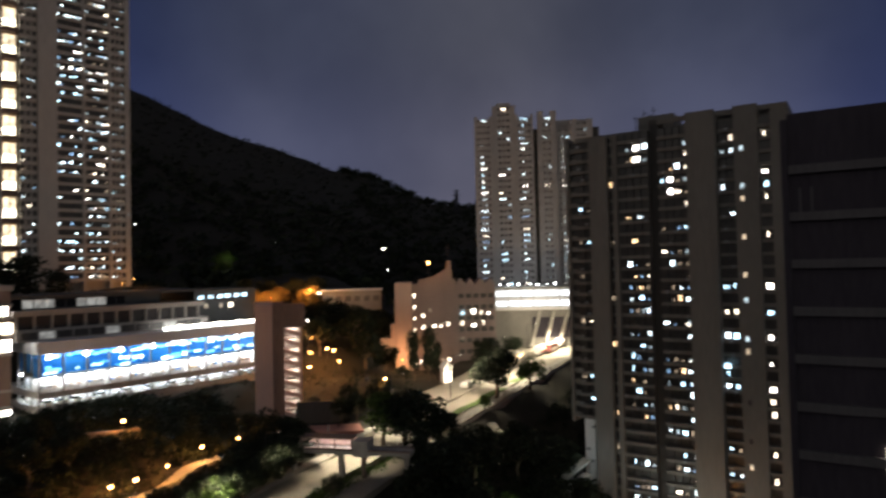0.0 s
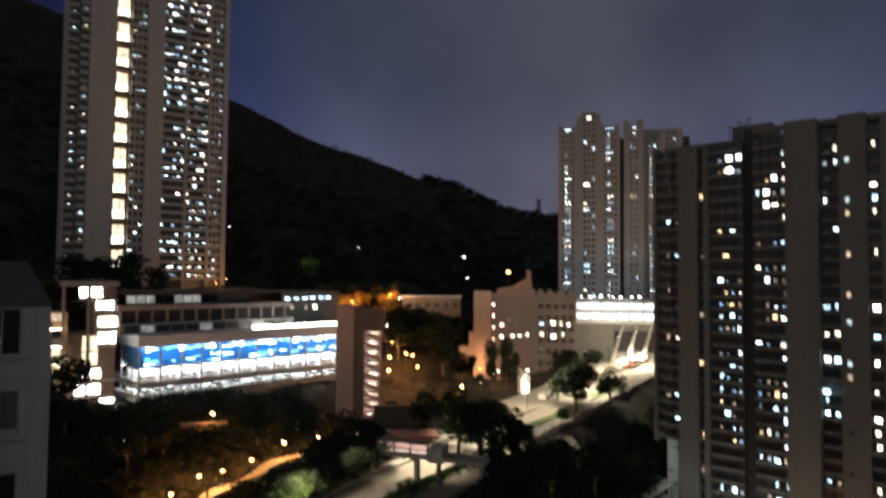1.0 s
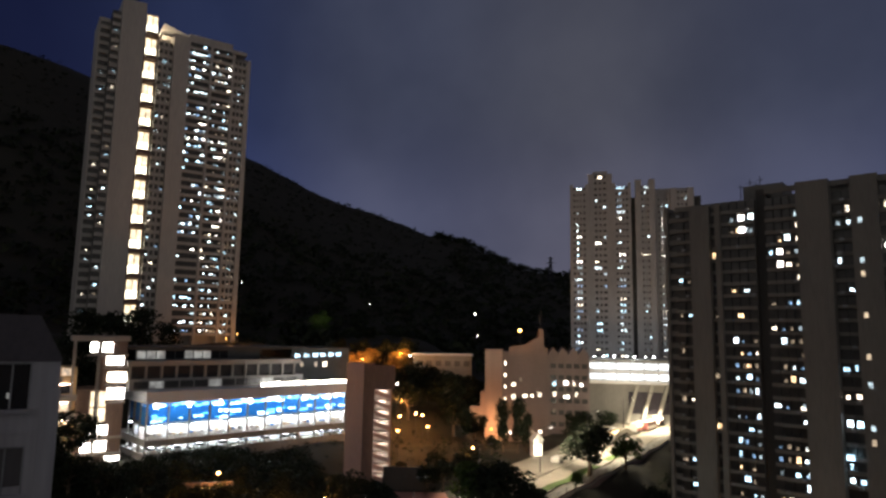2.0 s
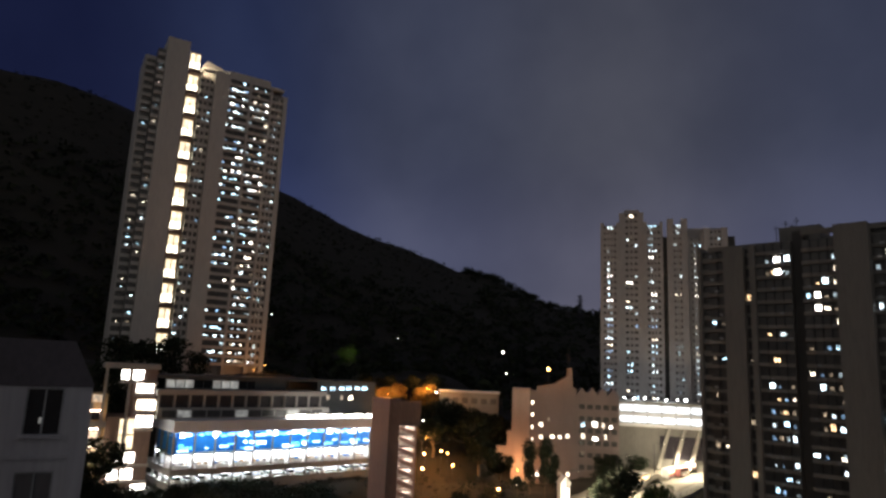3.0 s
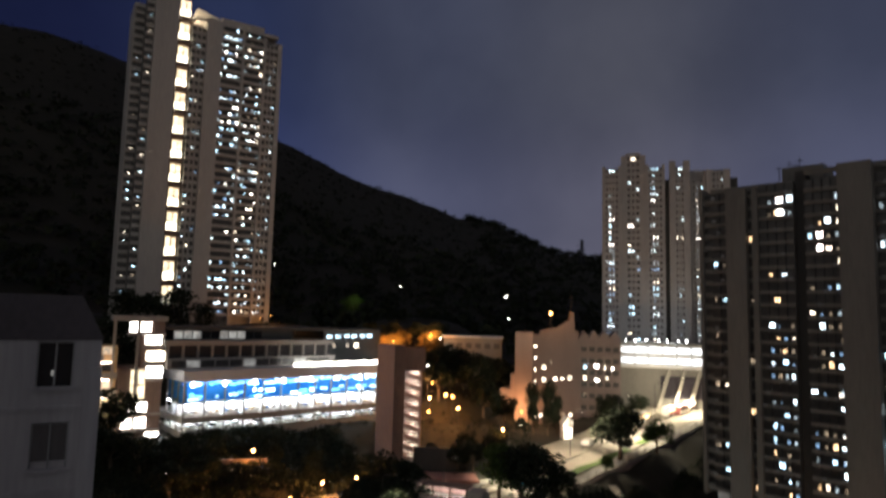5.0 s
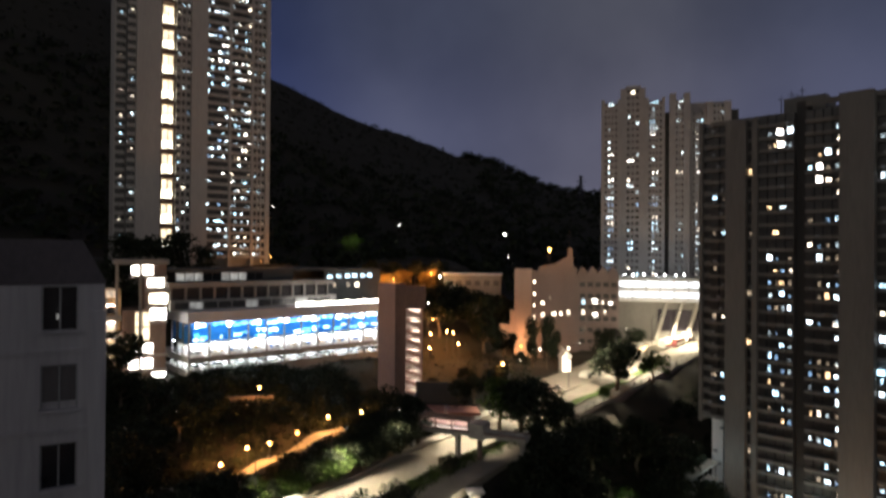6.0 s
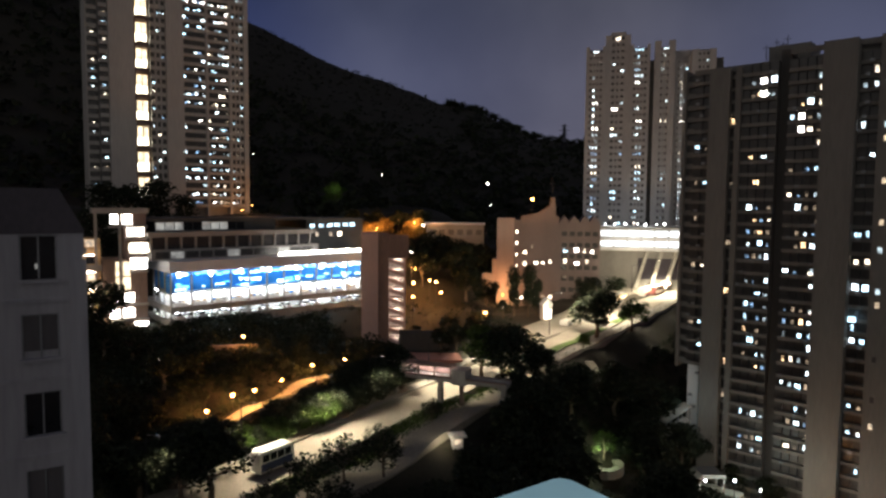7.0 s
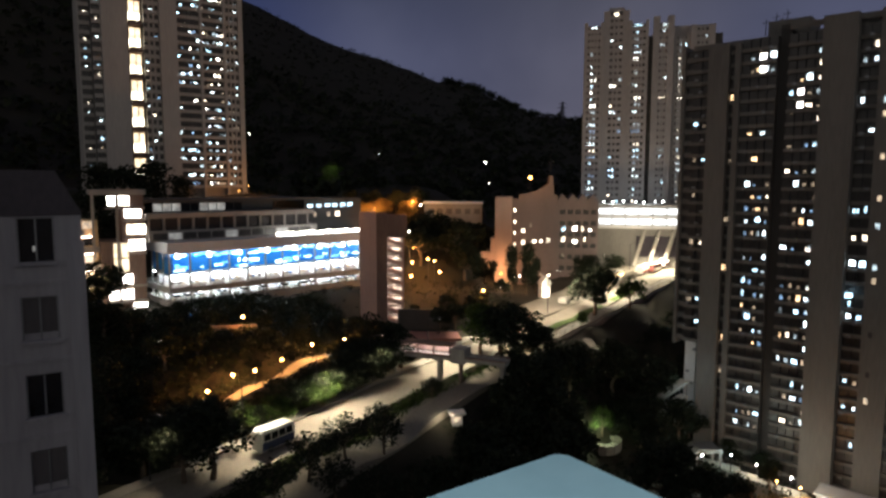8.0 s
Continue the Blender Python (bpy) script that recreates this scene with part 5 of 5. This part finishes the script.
part("far_parapet", Geo().box(0, 14.4, 1.3, 1.46, 0.32, 1.9), pinkish, fb, "pale pink side panel lit from above")
part("roof", Geo().slab_y([(0, 2.2), (14.6, 2.2), (14.6, 2.36), (0, 2.36)], -1.5, 1.5), brown_wall, fb, "flat walkway roof")
part("fascia", Geo().box(0, 14.6, -1.62, -1.5, 2.05, 2.42), brown_wall, fb)
for i in range(5):
    part("roof_post", Geo().box(0.2 + 3.5 * i, 0.45 + 3.5 * i, -1.7, -1.45, 0.32, 2.2), brown_wall, fb)
part("handrail", Geo().box(0, 14.5, -1.66, -1.58, 0.95, 1.02), grey_metal, fb)
for i in range(4):
    part("tube_lamp", Geo().box(0.9 + 3.5 * i, 3.0 + 3.5 * i, 0.2, 0.34, 2.06, 2.16), tube_pink, fb)
part("open_rail", Geo().box(17.8, 26, -1.62, -1.52, 1.0, 1.1).box(17.8, 26, -1.62, -1.52, 0.6, 0.66), grey_metal, fb)
for i in range(5):
    part("rail_post", Geo().box(18.2 + 1.9 * i, 18.32 + 1.9 * i, -1.63, -1.51, 0.32, 1.0), grey_metal, fb)
for u in (1.0, 11.2, 24.6):
    part("pillar", Geo().box(u, u + 0.8, -0.6, 0.6, -8.0, -0.7).box(u - 0.4, u + 1.2, -1.4, 1.4, -1.1, -0.7), concrete, fb)
part("end_box", Geo().box(14.6, 17.6, -1.9, 1.8, -1.1, 1.9), concrete, fb, "plain concrete stair box")
part("box_pillar", Geo().box(15.9, 16.5, -0.6, 0.6, -8.4, -1.1), brown_wall, fb)


def bus(x, y, yaw, length, h, body, band, label, glow=None, cat="bus", group=""):
    z = max(ground(x + a * math.cos(radians(yaw)) - b * math.sin(radians(yaw)), y + a * math.sin(radians(yaw)) + b * math.cos(radians(yaw))) for a in (-3, 0, 3) for b in (-2, 0, 2)) + 0.3
    b = thing("bus" if cat == "bus" else "van", label, cat, pose(x, y, z, 0, 0, yaw), group)
    L, w = length / 2, 1.2
    part("body", Geo().slab_y([(-L, 0.35), (L - 0.2, 0.35), (L, 0.9), (L - 0.05, h * 0.55), (L - 0.35, h - 0.25), (L - 0.6, h - 0.06), (-L + 0.4, h - 0.06), (-L, h - 0.3)], -w, w), body, b)
    part("roof", Geo().box(-L + 0.35, L - 0.7, -w + 0.1, w - 0.1, h - 0.06, h + 0.06), bus_white, b)
    for s in (-1, 1):
        n = int(length / 1.6)
        for i in range(n):
            u = -L + 0.5 + i * (length - 1.0) / n
            part("window", Geo().box(u, u + 1.25, s * w - 0.015, s * w + 0.015, h * 0.55, h - 0.5), glow or glass, b)
        part("stripe", Geo().box(-L + 0.15, L - 0.4, s * w - 0.012, s * w + 0.012, 0.5, h * 0.5), band, b)
        for u in (-L + 1.7, L - 1.9):
            wh = part("wheel", Geo().tube([(u, s * w - s * 0.28, 0.47), (u, s * w + s * 0.02, 0.47)], [0.47, 0.47], 14), tyre, b)
            part("rim", Geo().tube([(u, s * w + s * 0.02, 0.47), (u, s * w + s * 0.04, 0.47)], [0.26, 0.24], 10), grey_metal, wh)
        part("headlight", Geo().box(L - 0.12, L + 0.0, s * 0.8 - 0.15, s * 0.8 + 0.15, 0.65, 0.85), mercury if glow else bus_white, b)
    part("windscreen", Geo().box(L - 0.14, L + 0.012, -w + 0.15, w - 0.15, h * 0.52, h * 0.78), glass, b)
    return b


YAW = math.degrees(math.atan2(26, 13))
bus(-41.9, 94.6, YAW, 6.8, 3.6, bus_white, bus_blue, "white-roofed bus with dark blue printed sides on the road")
bus(24.5, 226.5, YAW - 2, 10.5, 3.6, car_yellow, bus_white, "yellow bus parked in the lit forecourt", win_warm, group="parked buses")
bus(36.5, 246.0, YAW - 2, 9.0, 3.2, bus_white, car_red, "white bus with a red stripe parked in the forecourt", win_warm, group="parked buses")
bus(41.0, 250.5, YAW - 2, 9.0, 3.0, car_red, bus_white, "red and white bus parked beside another", None, group="parked buses")
bus(46.5, 260.0, YAW - 2, 8.0, 2.8, bus_white, car_red, "pale van at the end of the forecourt", win_white, group="parked buses")
bus(6.5, 196.5, YAW, 4.6, 1.7, bus_white, bus_white, "small pale car on the forecourt", None, "van")
bus(-8.6, 140.2, YAW, 4.6, 1.8, bus_white, bus_white, "small pale car below the footbridge", None, "van")

sh = thing("lit_kiosk", "small kiosk with a bright glowing front", "kiosk", pose(0.4, 205, ground(0.4, 205) + 0.2, 0, 0, 25))
part("front", Geo().box(-1.1, 1.1, -1.1, -1.0, 0.3, 3.2), win_white, sh)
part("body", Geo().box(-1.5, 1.5, -1.0, 1.4, 0, 4.5), white_paint, sh)
part("roof", Geo().slab_y([(-1.9, 4.5), (1.9, 4.5), (0, 6.8)], -1.4, 1.6), white_paint, sh)
light("kiosk_light", "POINT", pose(0.4, 202, ground(0.4, 202) + 4), 220, WHITE, 0.5)
bo = thing("booth", "small white booth beside the lower road", "booth", pose(-15.0, 112.2, ground(-15, 112.2) + 0.1, 0, 0, 20))
part("body", Geo().box(-0.9, 0.9, -0.9, 0.9, 0, 2.2), bus_white, bo)
part("roof", Geo().box(-1.5, 1.5, -1.3, 1.3, 2.2, 2.5), bus_white, bo)
part("window", Geo().box(-0.6, 0.6, -0.93, -0.9, 0.9, 1.9), win_dim, bo)
light("booth_light", "POINT", pose(-16.6, 110.0, ground(-15, 112) + 2.8), 260, WHITE, 0.3)

# the planted yard at the foot of the tower
pl = thing("stone_planter", "low pale stone planter ring lit in the dark garden", "planter", pose(12.4, 137.6, ground(12.4, 137.6)))
for i in range(14):
    a, b = 6.2832 * i / 14, 6.2832 * (i + 0.9) / 14
    part("stone", Geo().prism([(4.6 * math.cos(a), 4.6 * math.sin(a)), (4.6 * math.cos(b), 4.6 * math.sin(b)), (3.0 * math.cos(b), 3.0 * math.sin(b)), (3.0 * math.cos(a), 3.0 * math.sin(a))], -1.6, 0.35 + 0.15 * math.sin(5 * i)), paving, pl)
light("garden_light", "POINT", pose(11.6, 136.0, ground(12.4, 137.6) + 3.4), 800, (0.85, 1.0, 0.6), 0.2)
ent = thing("entrance_block", "brightly lit white entrance porch at the tower foot", "porch", pose(55.0, 127.0, ground(55.0, 127.0) + 0.5, 0, 0, -33))
part("front_wall", Geo().box(-3.2, -0.6, 0, 0.4, -2, 4.0).box(1.4, 5.6, 0, 0.4, -2, 4.0).box(-0.6, 1.4, 0, 0.4, 2.6, 4.0), white_paint, ent)
part("roof", Geo().box(-3.6, 6.0, -0.5, 5, 4.0, 4.4), white_paint, ent)
part("doorway", Geo().box(-0.6, 1.4, 0.2, 0.3, -1, 2.6), win_white, ent)
for x, y, p, c in ((48.0, 129.5, 900, (1, 0.93, 0.75)), (37.5, 132.0, 450, (0.6, 0.95, 1.0)), (42.5, 132.5, 450, (1, 0.85, 0.6)), (31.5, 130.0, 800, (1, 0.92, 0.75)), (46.5, 121.0, 900, SODIUM), (41, 117, 800, SODIUM), (54.0, 122.0, 900, (1, 0.95, 0.85))):
    z = ground(x, y)
    lamp = thing("garden_lamp", "small globe lamp on a post in the yard", "lamp", pose(x, y, z), "yard lamps")
    part("post", Geo().tube([(0, 0, -0.2), (0, 0, 3.4)], [0.07, 0.05], 6), dark_metal, lamp)
    part("globe", Geo().ball((0, 0, 3.6), 0.2 if p < 1500 else 0.3), sodium if c == SODIUM else bulb_white, lamp)
    light("yard_light", "POINT", pose(x - 0.2, y - 0.8, z + 3.5), p, c, 0.2)
for x, y, a in ((39, 133, -30), (46, 131, -33), (35, 136, -30), (44, 119, 20)):
    single("yard_path", Geo().box(-5, 5, -1.6, 1.6, -0.8, 0.25), paving, "pale path in the planted yard", "path", pose(x, y, ground(x, y), 0, 0, a), kind="structure")
hut = thing("pavilion", "small pale pavilion among the trees of the yard", "pavilion", pose(33.5, 136.0, ground(33.5, 136), 0, 0, 10))
part("roof", Geo().slab_y([(-3, 2.6), (3, 2.6), (2.2, 3.4), (-2.2, 3.4)], -2.2, 2.2), pale_dim, hut)
for u in (-2.6, 2.3):
    for v in (-1.9, 1.6):
        part("post", Geo().box(u, u + 0.3, v, v + 0.3, -0.5, 2.6), pale_dim, hut)

# bare concrete slope steps that catch the light below the railing
sp = thing("slope_steps", "short pale concrete steps down the dark bank", "steps", pose(0, 0, 0))
for i in range(12):
    x, y = 11.2 + 0.29 * i, 163.2 - 0.69 * i
    z = ground(x, y)
    part("step", Geo().prism([(x - 1.0, y - 0.5), (x + 1.0, y - 0.2), (x + 0.9, y + 0.5), (x - 1.1, y + 0.2)], z - 0.6, z + 0.35), paving, sp)
# assumed post lamp, added so that the pale steps are lit
lamp = thing("garden_lamp", "small globe lamp on a post, added to light the slope steps", "lamp", pose(14.8, 158.4, ground(14.8, 158.4)), "yard lamps")
part("post", Geo().tube([(0, 0, -0.2), (0, 0, 3.2)], [0.07, 0.05], 6), dark_metal, lamp)
part("globe", Geo().ball((0, 0, 3.4), 0.12), bulb_white, lamp)
light("steps_light", "POINT", pose(14.4, 157.8, ground(14.8, 158.4) + 3.2), 420, WHITE, 0.2)

# covered stair that climbs the bank towards the tower
cs = thing("covered_stair", "sloping pale roof over an outdoor stair on the bank", "stair", pose(25.8, 145.6, 0, 0, 0, 34))
part("roof", Geo().slab_y([(0, 22.6), (7.4, 25.4), (7.4, 25.75), (0, 22.95)], -1.3, 1.3), pale, cs)
part("stair", Geo().slab_y([(0, 19.6), (7.4, 22.4), (7.4, 21.9), (0, 19.1)], -1.2, 1.2), concrete, cs)
for u in (0.3, 3.6, 6.9):
    for v in (-1.15, 1.0):
        part("post", Geo().box(u, u + 0.15, v, v + 0.15, ground(25.8 + 0.83 * u, 145.6 + 0.56 * u) - 0.5, 22.6 + 0.378 * u), grey_metal, cs)
light("stair_light", "POINT", pose(31.5, 145.0, 26.6), 160, (0.7, 0.92, 1.0), 0.2)

# ---------------------------------------------------------------- far lamps, the low white block and the pylon on the ridge
for az, r, el, c, rad in ((-5.18, 380, 1.75, mercury, 0.9), (-4.86, 330, -0.1, mercury, 0.4), (-14.43, 420, 2.49, mercury, 0.35), (-25.27, 330, 3.98, mercury, 0.35), (-10.8, 246, -1.95, mercury, 0.5), (-32.7, 135.2, -12.75, mercury, 0.45), (-11.85, 205, -4.3, mercury, 0.35)):
    x, y = r * math.sin(radians(az)), r * math.cos(radians(az))
    z, gz = EYE + r * math.tan(radians(el)), ground(x, y)
    lamp = thing("hill_lamp", "lone white lamp on a post on the dark hillside", "lamp", pose(x, y, min(gz, z - 3)), "lamps on the hillside")
    top = z - min(gz, z - 3)
    part("post", Geo().tube([(0, 0, -0.5), (0, 0, top)], [0.2, 0.12], 6), dark_metal, lamp)
    part("globe", Geo().ball((0, 0, top), rad * 0.6), c, lamp)
for az, r, el, p in ((-14.9, 250, -2.35, 9000), (-15.9, 250, -2.7, 6000), (-11.6, 252, -1.75, 9000), (-1.29, 232, 0.35, 700), (-26.2, 224, -0.8, 700), (-25.4, 227, -0.4, 700)):
    x, y = r * math.sin(radians(az)), r * math.cos(radians(az))
    z, gz = EYE + r * math.tan(radians(el)), ground(x, y)
    base = 66.8 if az == -1.29 else min(gz, z - 2)
    lamp = thing("flood_lamp", "orange lamp lighting the trees and walls round it", "lamp", pose(x, y, base), "orange flood lamps")
    part("post", Geo().tube([(0, 0, -0.5), (0, 0, z - base)], [0.15, 0.1], 6), dark_metal, lamp)
    part("globe", Geo().ball((0, 0, z - base + 0.3), 0.6 if az == -1.29 else 0.16), sodium, lamp)
    light("flood_light", "POINT", pose(x, y - 1.4, z + 0.4), p, SODIUM, 0.4)
for x, y, h in ((-66.5, 247, 9.5), (-71.0, 247.5, 8.6), (-63.4, 248.5, 11.0), (-53.4, 250.5, 11.2), (-50.6, 251, 13.4)):
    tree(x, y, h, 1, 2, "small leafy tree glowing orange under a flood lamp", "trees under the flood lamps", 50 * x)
x, y = 330 * math.sin(radians(-18.5)), 330 * math.cos(radians(-18.5))
tree(x, y, 80.6 - ground(x, y), 3, True, "lone hillside tree lit pale green", "", 20)
light("tree_light", "POINT", pose(x + 1.5, y - 6, 77.5), 330, (0.9, 1.0, 0.5), 0.3)
lw = thing("low_block", "low pale block at the foot of the mountain", "building", pose(-46.5, 250.5, 53.2, 0, 0, 6))
part("wall", Geo().box(0, 22.5, 0, 9, -6, 8.6), pale, lw)
part("roof", Geo().box(-0.5, 23.0, -0.5, 9.5, 8.6, 9.2), white_paint, lw)
for i in range(6):
    part("window", Geo().box(1.4 + 3.6 * i, 3.6 + 3.6 * i, -0.04, 0.04, 4.6, 6.6), tower_grey, lw)
light("block_light", "POINT", pose(-46, 243, 61), 160, (1.0, 0.74, 0.56), 0.4)
py = thing("pylon", "lattice pylon standing on the ridge", "pylon", pose(16.3, 699.5, ground(16.3, 699.5) - 1))
for sx in (-1, 1):
    for sy in (-1, 1):
        part("leg", Geo().tube([(sx * 3.2, sy * 3.2, 0), (sx * 1.4, sy * 1.4, 12), (sx * 0.5, sy * 0.5, 27)], [0.8, 0.7, 0.5], 4), dark_metal, py)
for i in range(6):
    z0, z1 = 4.0 * i, 4.0 * i + 4
    w0, w1 = 3.2 - 0.11 * z0, 3.2 - 0.11 * z1
    part("brace", Geo().tube([(-w0, -w0, z0), (w1, -w1, z1)], [0.35, 0.35], 4).tube([(w0, -w0, z0), (-w1, -w1, z1)], [0.35, 0.35], 4), dark_metal, py)
for z, w0 in ((16, 5.5), (20.5, 6.5), (25, 4.5)):
    part("cross_arm", Geo().slab_y([(-w0, z), (w0, z), (0.6, z + 1.2), (-0.6, z + 1.2)], -0.3, 0.3), dark_metal, py)
